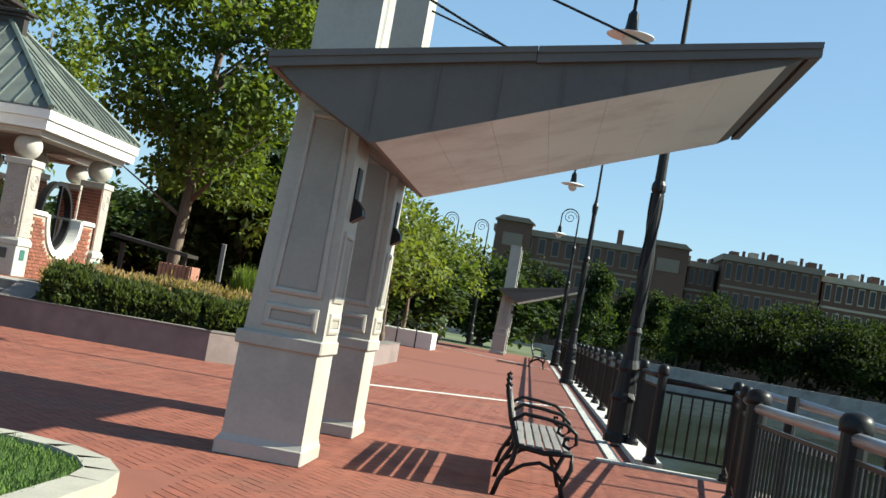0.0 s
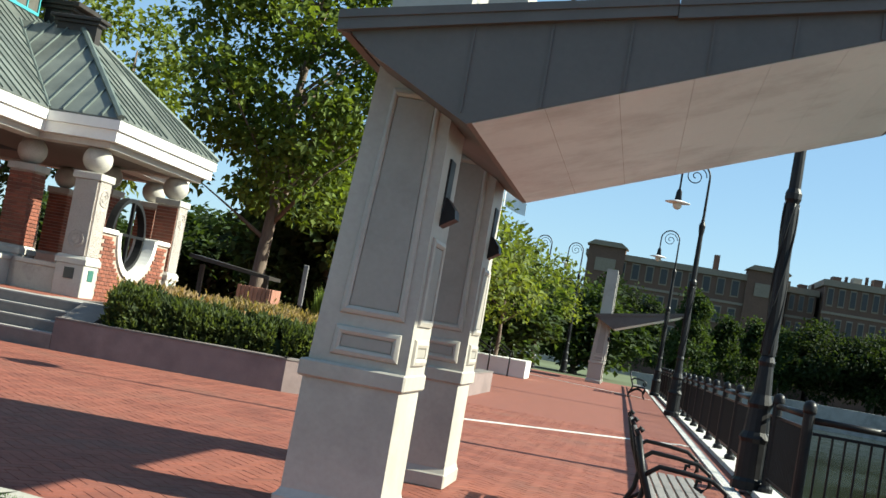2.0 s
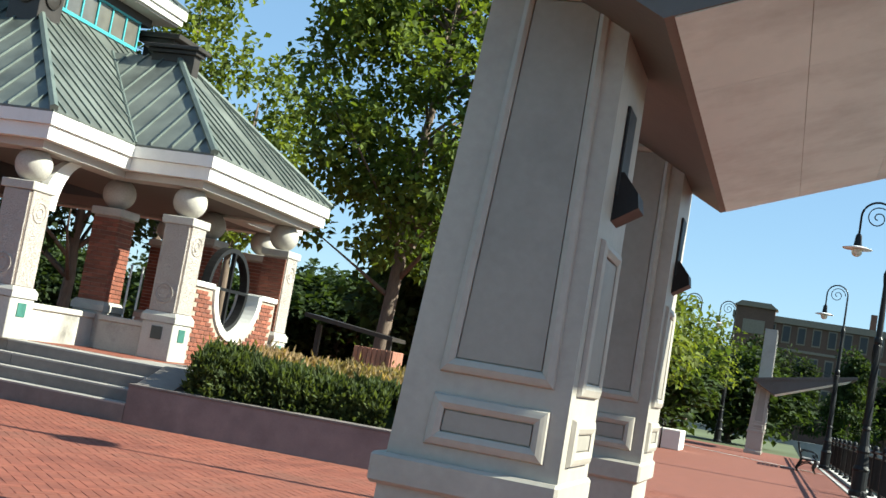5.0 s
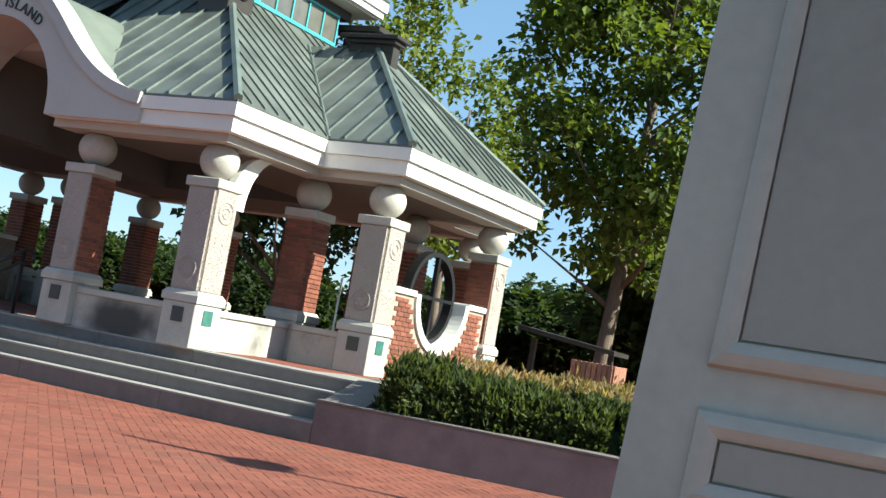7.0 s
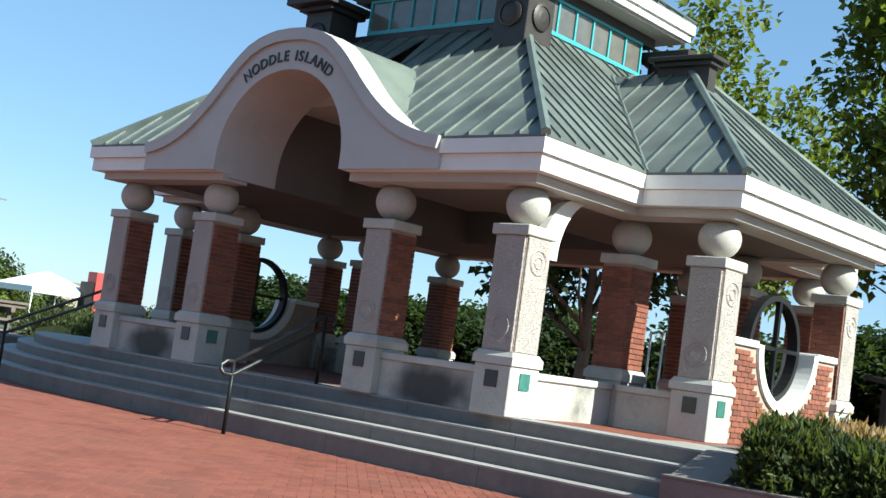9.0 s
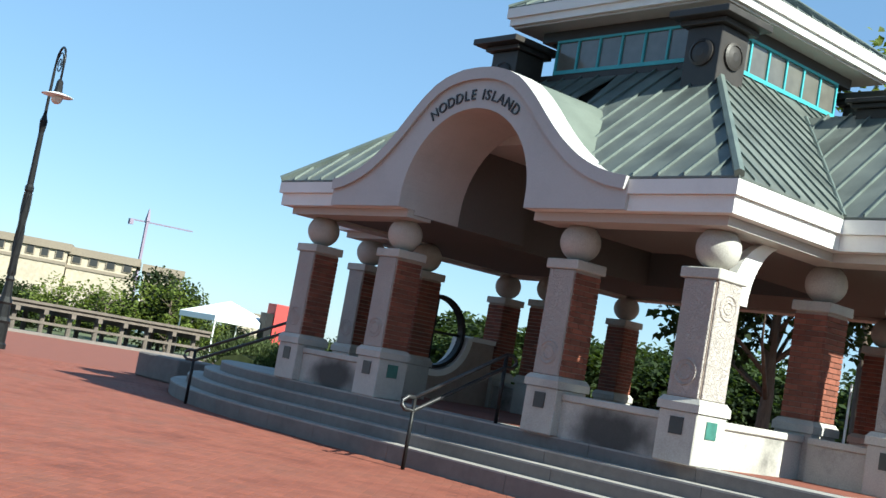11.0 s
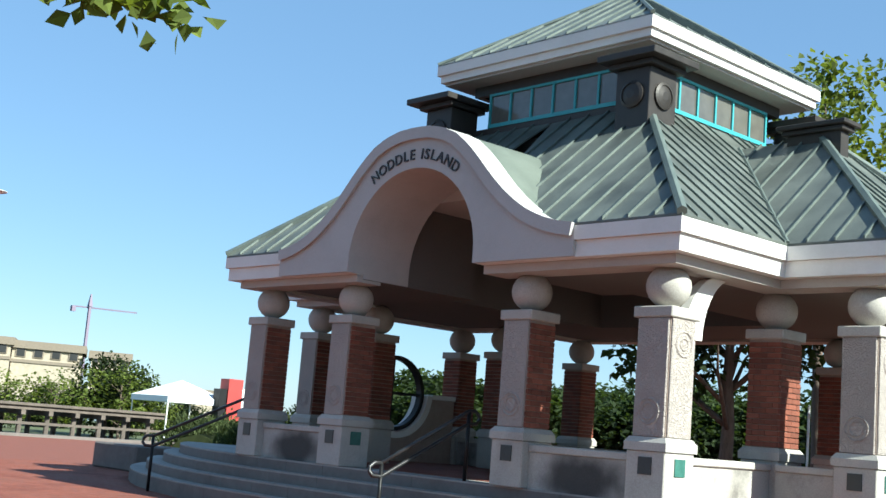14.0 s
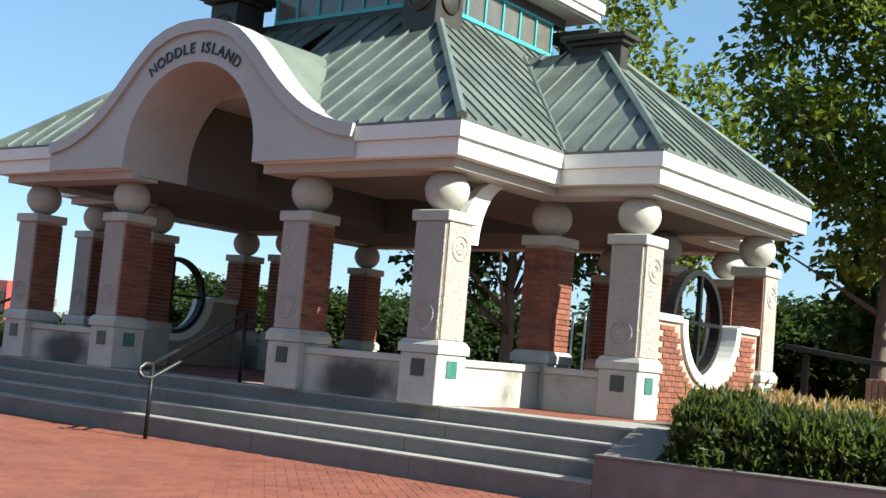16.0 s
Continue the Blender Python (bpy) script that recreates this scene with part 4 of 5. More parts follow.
# ---- pavilion floor, stairs, planting walls ----
prism_pts = [(-20.4, 20.3), (-18.7, 19.1), (-8.95, 19.1), (-8.95, 27.2), (-20.4, 27.2)]
bm = bmesh.new()
prism(bm, [(x, y, -0.02) for x, y in prism_pts], (0, 0, FLOOR + 0.012))
setting("floor_pavilion", bm, M_GRANITE, "grey granite pavilion floor slab")
bm = bmesh.new()
prism(bm, [(-19.9, 20.5, FLOOR - 0.02), (-18.6, 19.35, FLOOR - 0.02), (-9.2, 19.35, FLOOR - 0.02), (-9.2, 26.9, FLOOR - 0.02), (-19.9, 26.9, FLOOR - 0.02)], (0, 0, 0.024))
setting("floor_brick", bm, M_PAVER, "red brick pavilion floor")

stairs = thing("stairs", "broad grey granite stairs with curved end", "stairs", -14.5, 18.2, 0, kind="structure")


STEP_TOPS = (0.23, 0.387, 0.543, FLOOR)
FOOT_Y, BEND_X, BEND_R = 17.95, -17.3, 11.0


def bend(r, deg):
    a = radians(270 - deg)
    return (BEND_X + r * math.cos(a), FOOT_Y + BEND_R + r * math.sin(a))


for k, z1 in enumerate(STEP_TOPS):
    y = FOOT_Y + 0.28 * k
    z0 = -0.02 if k == 0 else STEP_TOPS[k - 1] - 0.012
    deep = 0.66 if k < 3 else 1.3
    seg = []
    xs = [-8.24, -10.3 - 0.3 * (k % 2), -12.5 + 0.4 * (k % 2), -14.6, -16.2 - 0.25 * (k % 2), BEND_X]
    for a, b in zip(xs, xs[1:]):
        seg.append([(a - 0.003, y), (b + 0.003, y), (b + 0.003, y + deep), (a - 0.003, y + deep)])
    # swept back along its west end
    r = BEND_R - 0.28 * k
    for i in range(10):
        a, b = 4.2 * i + 0.015, 4.2 * (i + 1) - 0.015
        seg.append([bend(r, a), bend(r, b), bend(r - deep, b), bend(r - deep, a)])
    for q in seg:
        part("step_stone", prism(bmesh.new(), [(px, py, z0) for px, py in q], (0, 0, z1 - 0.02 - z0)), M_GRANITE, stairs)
        # thin top slab that carries the sunlit tone
        part("tread", prism(bmesh.new(), [(px, py, z1 - 0.02) for px, py in q], (0, 0, 0.02)), M_TREAD, stairs, "granite tread with a sunlit pale tone in its colour")

# flank of the stairs, retaining wall and bed
bm = bmesh.new()
prism(bm, [(-8.235, 18.02, 0), (-8.235, 18.95, 0), (-8.235, 18.95, 0.72), (-8.235, 18.74, 0.72), (-8.235, 18.06, 0.455)], (0.5, 0, 0))
setting("trim_cheek", bm, M_GRANITE, "sloping granite cheek beside the stairs")
WALL_LINE = [(-7.2, 18.085), (-6.1, 18.215), (-4.9, 18.36), (-4.2, 18.95), (-3.7, 19.9), (-3.4, 21.2), (-3.3, 24.0), (-3.3, 30.0)]
planter_wall = thing("planter_wall", "low pink granite retaining wall with a pale top edge", "wall", -6, 18.4, 0, kind="structure")
full = [(-8.24, 17.96)] + WALL_LINE
for (ax, ay), (bx, by) in zip(full, full[1:]):
    d = Vector((bx - ax, by - ay)).normalized()
    nrm = Vector((-d.y, d.x)) * 0.32
    bm = prism(bmesh.new(), [(ax, ay, -0.02), (bx, by, -0.02), (bx + nrm.x, by + nrm.y, -0.02), (ax + nrm.x, ay + nrm.y, -0.02)], (0, 0, 0.47))
    part("wall_stone", bm, M_PINKGRAN, planter_wall)
    bm = prism(bmesh.new(), [(ax - nrm.x * 0.04, ay - nrm.y * 0.04, 0.454), (bx - nrm.x * 0.04, by - nrm.y * 0.04, 0.454), (bx + nrm.x, by + nrm.y, 0.454), (ax + nrm.x, ay + nrm.y, 0.454)], (0, 0, 0.022))
    part("wall_coping", bm, M_GRANITE, planter_wall)
bm = bmesh.new()
prism(bm, [(x, y + 0.25, 0.36) for x, y in full[:6]] + [(-3.55, 30, 0.36), (-8.94, 30, 0.36), (-8.94, 18.96, 0.36)], (0, 0, 0.05))
setting("ground_bed", bm, M_SOIL, "mulched planting bed behind the low wall")

# ---- vegetation ----


def leaf_mesh(name, leaves, mat):
    """leaves: (place, direction, up, length, width); each a folded blade of two faces."""
    vs, fs = [], []
    for p, d, u, ln, w in leaves:
        s = d.cross(u).normalized() * w
        k = len(vs)
        lift = u * (w * 0.45)
        vs += [p, p + d * ln * 0.5 + s + lift, p + d * ln, p + d * ln * 0.5 - s + lift]
        fs += [(k, k + 1, k + 2), (k, k + 2, k + 3)]
    me = bpy.data.meshes.new(name)
    me.from_pydata([tuple(v) for v in vs], [], fs)
    me.materials.append(mat)
    return me


def rand_dir(rng):
    while True:
        v = Vector((rng.uniform(-1, 1), rng.uniform(-1, 1), rng.uniform(-1, 1)))
        if 0.05 < v.length < 1:
            return v.normalized()


def crown_leaves(rng, clumps, per, size):
    """Leaves strewn in clumps: (centre, radius)."""
    out = []
    for c, r in clumps:
        for _ in range(int(per * r * r)):
            d = rand_dir(rng)
            p = c + Vector((d.x, d.y, d.z * 0.75)) * r * rng.uniform(0.35, 1.0)
            ld = (rand_dir(rng) + d * 0.6 + Vector((0, 0, -0.35))).normalized()
            up = (Vector((0, 0, 1)) + rand_dir(rng) * 0.7).normalized()
            if abs(ld.dot(up)) > 0.95:
                continue
            ln = size * rng.uniform(0.7, 1.3)
            out.append((p, ld, up, ln, ln * 0.36))
    return out


def tree(name, label, seed, height, trunk_h, trunk_r, crown_r, mat, per=60, leaf=0.2, clump=0.9, n_clumps=60, cone=0.0, limbs=7, tilt=0.0):
    """A tapering trunk with limbs, and a crown of leaf clumps with gaps."""
    rng = random.Random(seed)
    t = thing(name, label, "tree")
    lean = Vector((rng.uniform(-0.03, 0.03) + tilt, rng.uniform(-0.03, 0.03), 0))
    pts = [Vector((0, 0, -0.1))]
    n = 7
    for i in range(1, n + 1):
        z = height * 0.82 * i / n
        pts.append(Vector((lean.x * z + rng.uniform(-1, 1) * trunk_r * 0.35, lean.y * z + rng.uniform(-1, 1) * trunk_r * 0.35, z)))
    bm = tubed(pts, trunk_r, 8, trunk_r * 0.15)
    tube(bm, [Vector((0, 0, -0.1)), Vector((0, 0, 0.25)), Vector((0, 0, 0.5))], trunk_r * 1.45, 8, trunk_r * 0.95)
    clumps = []
    mid = (trunk_h + height) / 2
    half = (height - trunk_h) / 2
    for i in range(n_clumps):
        d = rand_dir(rng)
        f = rng.uniform(0.45, 1.0)
        z = mid + d.z * half * f
        wide = crown_r * (1 - cone * max(0, (z - trunk_h) / (height - trunk_h)))
        k = math.sqrt(max(0.05, 1 - ((z - mid) / half) ** 2)) if cone == 0 else 1.0
        xy = Vector((d.x, d.y, 0))
        xy = xy.normalized() * wide * k * rng.uniform(0.3, 1.0) if xy.length > 0.01 else xy
        clumps.append((Vector((xy.x + tilt * z, xy.y, z)), clump * rng.uniform(0.6, 1.25)))
    # limbs reach for some of the clumps
    for c, r in clumps[:limbs * 2]:
        z0 = max(trunk_h * 0.75, min(height * 0.7, c.z - (Vector((c.x, c.y, 0)).length) * rng.uniform(0.5, 0.9)))
        a = Vector((lean.x * z0, lean.y * z0, z0))
        m = a.lerp(c, 0.5) + Vector((rng.uniform(-0.2, 0.2), rng.uniform(-0.2, 0.2), rng.uniform(-0.1, 0.3)))
        tube(bm, [a, a.lerp(m, 0.6), m, c], trunk_r * 0.42 * (1 - z0 / height * 0.6), 5, trunk_r * 0.06)
    part("trunk", bm, M_BARK, t, smooth=True)
    leaves = crown_leaves(rng, clumps, per, leaf)
    ob = part("crown", leaf_mesh("crown", leaves, mat), None, t)
    tagged(ob, kind="stuff")
    return t


# plane-like tree behind the low wall
shade_tree = tree("shade_tree", "tall broadleaf tree with a mottled pale trunk and sunlit green crown", 3, 14.6, 2.5, 0.20, 3.9, M_LEAF, per=230, leaf=0.22, clump=0.78, n_clumps=185, limbs=26, tilt=0.06)
shade_tree.matrix_basis = pose(-10.45, 33.2, 0.2)
t2 = tree("shade_tree", "tall broadleaf tree with yellow-green leaves behind the pavilion", 11, 12.2, 4.2, 0.2, 2.1, M_LEAFY, per=120, leaf=0.24, clump=0.75, n_clumps=48, limbs=8)
t2.matrix_basis = pose(-18.6, 36.0, 0)
t3 = tree("shade_tree", "slender yellow-green tree standing further back in the park", 13, 10.6, 3.6, 0.18, 2.5, M_LEAFY, per=110, leaf=0.26, clump=0.8, n_clumps=55, limbs=9)
t3.matrix_basis = pose(-18.2, 40.0, 0)
t5 = tree("shade_tree", "dark leafy tree with a thick trunk close behind the pavilion", 19, 8.2, 2.3, 0.19, 3.3, M_LEAFD, per=150, leaf=0.22, clump=0.72, n_clumps=115, limbs=16)
t5.matrix_basis = pose(-17.9, 30.9, 0)
t4 = tree("shade_tree", "dense dark broadleaf tree in the park", 23, 7.0, 0.7, 0.2, 3.6, M_LEAFD, per=65, leaf=0.42, clump=1.2, n_clumps=110, limbs=6)
t4.matrix_basis = pose(-11.5, 44, 0)
for k, (x, y, s) in enumerate(((-18, 50, 0.85), (-26, 52, 0.8), (-33, 50, 0.8), (-41, 52, 0.75), (-6.5, 47, 0.9), (-13.5, 54, 1.0), (-52, 52, 0.9), (-30, 62, 0.9), (-22, 60, 1.0), (-3.5, 72, 1.0), (-10, 66, 1.0), (-22, 46, 0.7), (-37, 47, 0.72), (-29, 48, 0.7), (-46, 50, 0.8), (-37, 58, 0.9), (-45, 60, 0.9), (-56, 60, 0.9), (-16, 60, 1.0))):
    c = copy_thing(t4, pose(x, y, -0.1, 0, 0, 67 * k))
    c.scale = (s, s, s * 0.74)
# row of young trees along the promenade
row_tree = tree("young_tree", "young yellow-green tree in a row along the promenade", 31, 5.2, 1.6, 0.09, 1.75, M_LEAFY, per=85, leaf=0.2, clump=0.62, n_clumps=46, limbs=6)
tagged(row_tree, group="trees along the promenade")
row_tree.matrix_basis = pose(-4.9, 33.0, 0)
for k, (x, y) in enumerate(((-4.9, 38.5), (-4.9, 44.0), (-4.8, 49.5), (-4.6, 55.0), (-7.4, 35.5), (-7.6, 41.5), (-5.6, 62.0))):
    copy_thing(row_tree, pose(x, y, 0, 0, 0, 50 * k + 20))
# far shore
far_tree = tree("far_tree", "conical green tree on the far shore lawn", 41, 9.0, 0.9, 0.22, 2.7, M_LEAFD, per=75, leaf=0.36, clump=0.95, n_clumps=90, cone=0.8, limbs=5)
tagged(far_tree, group="trees on the far shore")
far_tree.matrix_basis = pose(4.6, 117, 0)
round_tree = tree("far_tree", "round dark tree on the far shore", 43, 7.8, 0.8, 0.25, 4.2, M_LEAFX, per=60, leaf=0.40, clump=1.35, n_clumps=85, limbs=5)
tagged(round_tree, group="trees on the far shore")
round_tree.matrix_basis = pose(17.5, 119, 0)
rng = random.Random(8)
for k, (x, y, r, s) in enumerate(((-3.5, 122, 1, 1.0), (0.5, 119, 0, 0.8), (8.0, 121, 0, 0.85), (11.0, 124, 0, 0.9), (13.0, 118, 0, 0.72), (21.5, 118, 1, 0.98), (25.5, 121, 1, 0.95), (29.5, 117, 1, 1.0), (34, 120, 1, 1.05), (39, 118, 1, 1.0),
                                  (44, 121, 1, 1.0), (50, 118, 1, 1.0), (56, 121, 1, 1.1), (63, 118, 1, 1.0), (-9, 118, 1, 1.0), (-15, 121, 1, 1.1), (-22, 118, 1, 1.0), (6, 132, 1, 0.9), (15, 134, 1, 0.95), (24, 133, 1, 0.9), (33, 131, 1, 1.0), (42, 132, 1, 1.0))):
    c = copy_thing(round_tree if r else far_tree, pose(x, y, -0.1, 0, 0, rng.uniform(0, 360)))
    c.scale = (s, s, s * rng.uniform(0.88, 1.18))
# tree beyond the lawn whose branch hangs over the plaza
edge_tree = tree("shade_tree", "broadleaf tree by the lawn with a low leafy branch", 57, 9.0, 4.2, 0.2, 2.6, M_LEAF, per=60, leaf=0.2, clump=0.8, n_clumps=40, limbs=6)
edge_tree.matrix_basis = pose(-13.4, 8.4, 0)
bm = tubed([(-13.4, 8.4, 4.3), (-11.4, 9.6, 4.4), (-10.0, 10.5, 4.15), (-9.5, 11.1, 3.80), (-9.1, 11.5, 3.68)], 0.06, 6, 0.012)
tube(bm, [(-10.0, 10.5, 4.15), (-9.7, 10.9, 3.85), (-9.45, 11.15, 3.68)], 0.02, 5, 0.008)
branch = part("branch", bm, M_BARK, edge_tree, smooth=True)
rng = random.Random(5)
lv = []
for k in range(430):
    f = rng.random()
    p = Vector((-11.1, 9.7, 4.25)).lerp(Vector((-9.02, 11.59, 3.56)), f) + rand_dir(rng) * rng.uniform(0.02, 0.24)
    d = (rand_dir(rng) + Vector((0, 0, -0.5))).normalized()
    u = (Vector((0, 0, 1)) + rand_dir(rng)).normalized()
    if abs(d.dot(u)) < 0.95:
        lv.append((p, d, u, rng.uniform(0.10, 0.17), rng.uniform(0.045, 0.075)))
tagged(part("branch_leaves", leaf_mesh("branch_leaves", lv, M_LEAF), None, edge_tree), kind="stuff")


def shrub(name, label, path, width, height, mat, seed, count, ln, wd, base=0.4, upward=0.5, taper=(1.0, 1.0)):
    """A clipped mass of short shoots along a plan line."""
    rng = random.Random(seed)
    lv = []
    segs = list(zip(path, path[1:]))
    lens = [math.dist(a, b) for a, b in segs]
    for _ in range(count):
        s = rng.uniform(0, sum(lens))
        k = 0
        while s > lens[k] and k < len(lens) - 1:
            s -= lens[k]
            k += 1
        a, b = segs[k]
        f = s / lens[k]
        dx, dy = (b[0] - a[0]) / lens[k], (b[1] - a[1]) / lens[k]
        ang = rng.uniform(0, math.pi)
        bumpy = 1 + 0.16 * noise.noise(Vector((a[0] + dx * s, a[1] + dy * s, 0)) * 1.7) + 0.12 * noise.noise(Vector((a[0] + dx * s, a[1], ang)) * 4)
        bumpy *= taper[0] + (taper[1] - taper[0]) * (k + f) / len(segs)
        bumpy *= 1 + 0.14 * noise.noise(Vector((a[0] + dx * s, a[1] + math.cos(ang) * 0.5, 3 * ang)) * 2.6)
        shell = rng.uniform(0.72, 1.0) + (0.12 if rng.random() < 0.06 else 0)
        off = math.cos(ang) * width * bumpy * shell
        z = base + (abs(math.sin(ang)) ** 0.6) * height * bumpy * shell
        p = Vector((a[0] + (b[0] - a[0]) * f - dy * off, a[1] + (b[1] - a[1]) * f + dx * off, z))
        out = Vector((-dy * math.cos(ang), dx * math.cos(ang), math.sin(ang) + upward))
        d = (out + rand_dir(rng) * 0.8).normalized()
        u = rand_dir(rng)
        if abs(d.dot(u)) < 0.95:
            lv.append((p, d, u, ln * rng.uniform(0.6, 1.3), wd * rng.uniform(0.7, 1.3)))
    me = leaf_mesh(name, lv, mat)
    # dark woody heart
    bm = bmesh.new()
    bm.from_mesh(me)
    prev = None
    for i, (x, y) in enumerate(path):
        a, b = path[max(0, i - 1)], path[min(len(path) - 1, i + 1)]
        d = Vector((b[0] - a[0], b[1] - a[1], 0)).normalized()
        q = [bm.verts.new((x - d.y * math.cos(t) * width * 0.72, y + d.x * math.cos(t) * width * 0.72, base - 0.05 + math.sin(t) * height * 0.74)) for t in (math.pi * j / 6 for j in range(7))]
        if prev:
            for j in range(6):
                bm.faces.new((prev[j], prev[j + 1], q[j + 1], q[j]))
        else:
            bm.faces.new(q)
        prev = q
    bm.faces.new(prev[::-1])
    bm.to_mesh(me)
    bm.free()
    return tagged(new(name, me), label, "shrub", "", "stuff")


shrub("hedge", "low dark green yew hedge with ragged shoots behind the wall", [(-7.72, 18.82), (-7.2, 18.88), (-6.4, 19.05), (-5.4, 19.3), (-4.6, 19.8), (-4.15, 20.8)], 0.55, 0.50, M_YEW, 1, 26000, 0.115, 0.021, 0.42, taper=(1.2, 0.8))
shrub("groundcover", "dry brown and rust heath groundcover on the bed", [(-8.6, 21.0), (-7.2, 21.2), (-5.8, 21.7), (-5.0, 22.6)], 1.3, 0.64, M_HEATH, 2, 16000, 0.11, 0.02, 0.42)
shrub("groundcover", "dry brown heath groundcover towards the planter", [(-9.0, 22.8), (-7.5, 23.2), (-6.2, 23.8), (-5.4, 24.8)], 1.4, 0.55, M_HEATH, 6, 12000, 0.12, 0.022, 0.42)
shrub("ornamental_grass", "tall bright green ornamental grass clump", [(-5.75, 22.9), (-5.2, 23.2)], 0.5, 0.75, M_LEAF, 3, 5000, 0.42, 0.012, 0.45, 1.4)
shrub("hedge", "dark shaded yew shrubs beside the stairs", [(-23.4, 22.9), (-24.2, 24.0), (-24.8, 26.0)], 1.3, 1.15, M_YEW, 4, 16000, 0.11, 0.022, 0.0)
shrub("hedge", "dark shaded yew shrubs near the harbour edge", [(-26.9, 23.4), (-28.2, 25.2), (-28.6, 28)], 1.1, 1.15, M_YEW, 5, 10000, 0.11, 0.022, 0.0)

# lawn corner with a rounded kerb
LAWN = [(-2.02, -6.0), (-2.02, 6.35), (-2.08, 6.75), (-2.28, 7.12), (-2.6, 7.38), (-3.0, 7.48), (-12.0, 7.6)]
kerb2 = thing("lawn_kerb", "pale rounded granite kerb round the lawn", "kerb", -2.5, 6.8, 0, kind="structure")
for a, b in zip(LAWN, LAWN[1:]):
    d = Vector((b[0] - a[0], b[1] - a[1])).normalized()
    w = Vector((-d.y, d.x)) * 0.2
    part("kerbstone", prism(bmesh.new(), [(a[0], a[1], -0.02), (b[0], b[1], -0.02), (b[0] + w.x, b[1] + w.y, -0.02), (a[0] + w.x, a[1] + w.y, -0.02)], (0, 0, 0.15)), M_LAWNKERB, kerb2)
bm = bmesh.new()
prism(bm, [(x - 0.1 if x > -2.9 else x, y - (0.1 if y > 6.5 else 0), -0.01) for x, y in LAWN] + [(-12, -6, -0.01)], (0, 0, 0.11))
setting("ground_lawn", bm, M_LAWN, "short mown green lawn")
rng = random.Random(12)
lv = []
for _ in range(90000):
    x, y = rng.uniform(-7.0, -2.2), rng.uniform(1.0, 7.35)
    if x > -2.9 and y > 6.3 and math.hypot(x + 2.95, y - 6.45) > 0.72:
        continue
    lv.append((Vector((x, y, 0.095)), (Vector((rng.uniform(-0.5, 0.5), rng.uniform(-0.5, 0.5), 1))).normalized(), Vector((rng.uniform(-1, 1), rng.uniform(-1, 1), 0.1)).normalized(), rng.uniform(0.03, 0.06), 0.004))
tagged(new("grass", leaf_mesh("grass", lv, M_GRASS)), "short green grass blades at the lawn corner", "grass", "", "stuff")

# slatted planter with a small sign panel, on the bed
planter = thing("planter_box", "red-brown slatted timber planter on the bed", "planter", -7.75, 25.4, 0.4)
part("box_body", boxed(-8.08, -7.42, 25.12, 25.68, 0.4, 1.36), M_SOIL, planter)
for k in range(8):
    part("slat", boxed(-8.12 + 0.088 * k + 0.006, -8.12 + 0.088 * (k + 1) - 0.006, 25.085, 25.117, 0.4, 1.42, bevel=0.004), M_BOXWOOD, planter)
    part("slat", boxed(-7.417, -7.385, 25.1 + 0.075 * k + 0.006, 25.1 + 0.075 * (k + 1) - 0.006, 0.4, 1.42, bevel=0.004), M_BOXWOOD, planter)
sign = thing("sign_post", "narrow grey sign panel on a post beside the planter", "sign", -7.05, 26.1, 0.4)
part("panel", boxed(-7.12, -7.02, 26.1, 26.14, 1.2, 2.05, bevel=0.01), M_SLAT, sign)
part("post", tubed([(-7.06, 26.12, 0.4), (-7.06, 26.12, 1.2)], 0.03), M_IRON, sign)
bm = prism(bmesh.new(), [(-10.6, 28.6, 1.95), (-8.6, 28.6, 1.72), (-8.6, 28.6, 1.64), (-10.6, 28.6, 1.86)], (0, 0.9, 0))
shed = thing("park_shelter", "low dark flat shelter under the tree", "shelter", -9.6, 29, 0)
part("roof", bm, M_BRONZE, shed)
for x in (-10.4, -8.8):
    part("post", boxed(x - 0.05, x + 0.05, 29.0, 29.1, 0, 1.75), M_BRONZE, shed)

for x in (-18.05, -17.7):
    pole = thing("marker_pole", "thin white upright pole behind the pavilion", "pole", x, 34.0, 0, group="white poles")
    part("shaft", tubed([(x, 34.0, -0.05), (x + 0.02, 34.0, 2.55)], 0.03, 8), M_WHITEP, pole)
    part("cap", lathe(bmesh.new(), [(0.036, 2.54), (0.036, 2.57), (0.012, 2.60)], x + 0.02, 34.0, 8), M_WHITEP, pole)

# ---- iron railing on the quay ----


def rail_post(r=0.055, h=1.14):
    t = thing("railing_post", "black iron railing post with a domed cap", "post", group="quay railing posts")
    part("shaft", lathe(bmesh.new(), [(r * 1.5, 0.0), (r * 1.5, 0.05), (r, 0.08), (r, h - 0.12)], 0, 0, 12), M_IRON, t, smooth=False)
    part("cap", lathe(bmesh.new(), [(r * 1.18, h - 0.12), (r * 1.22, h - 0.09), (r * 1.22, h - 0.05), (r * 1.0, h - 0.015), (r * 0.45, h + 0.005), (0.004, h + 0.01)], 0, 0, 12), M_IRON, t, smooth=True)
    return t


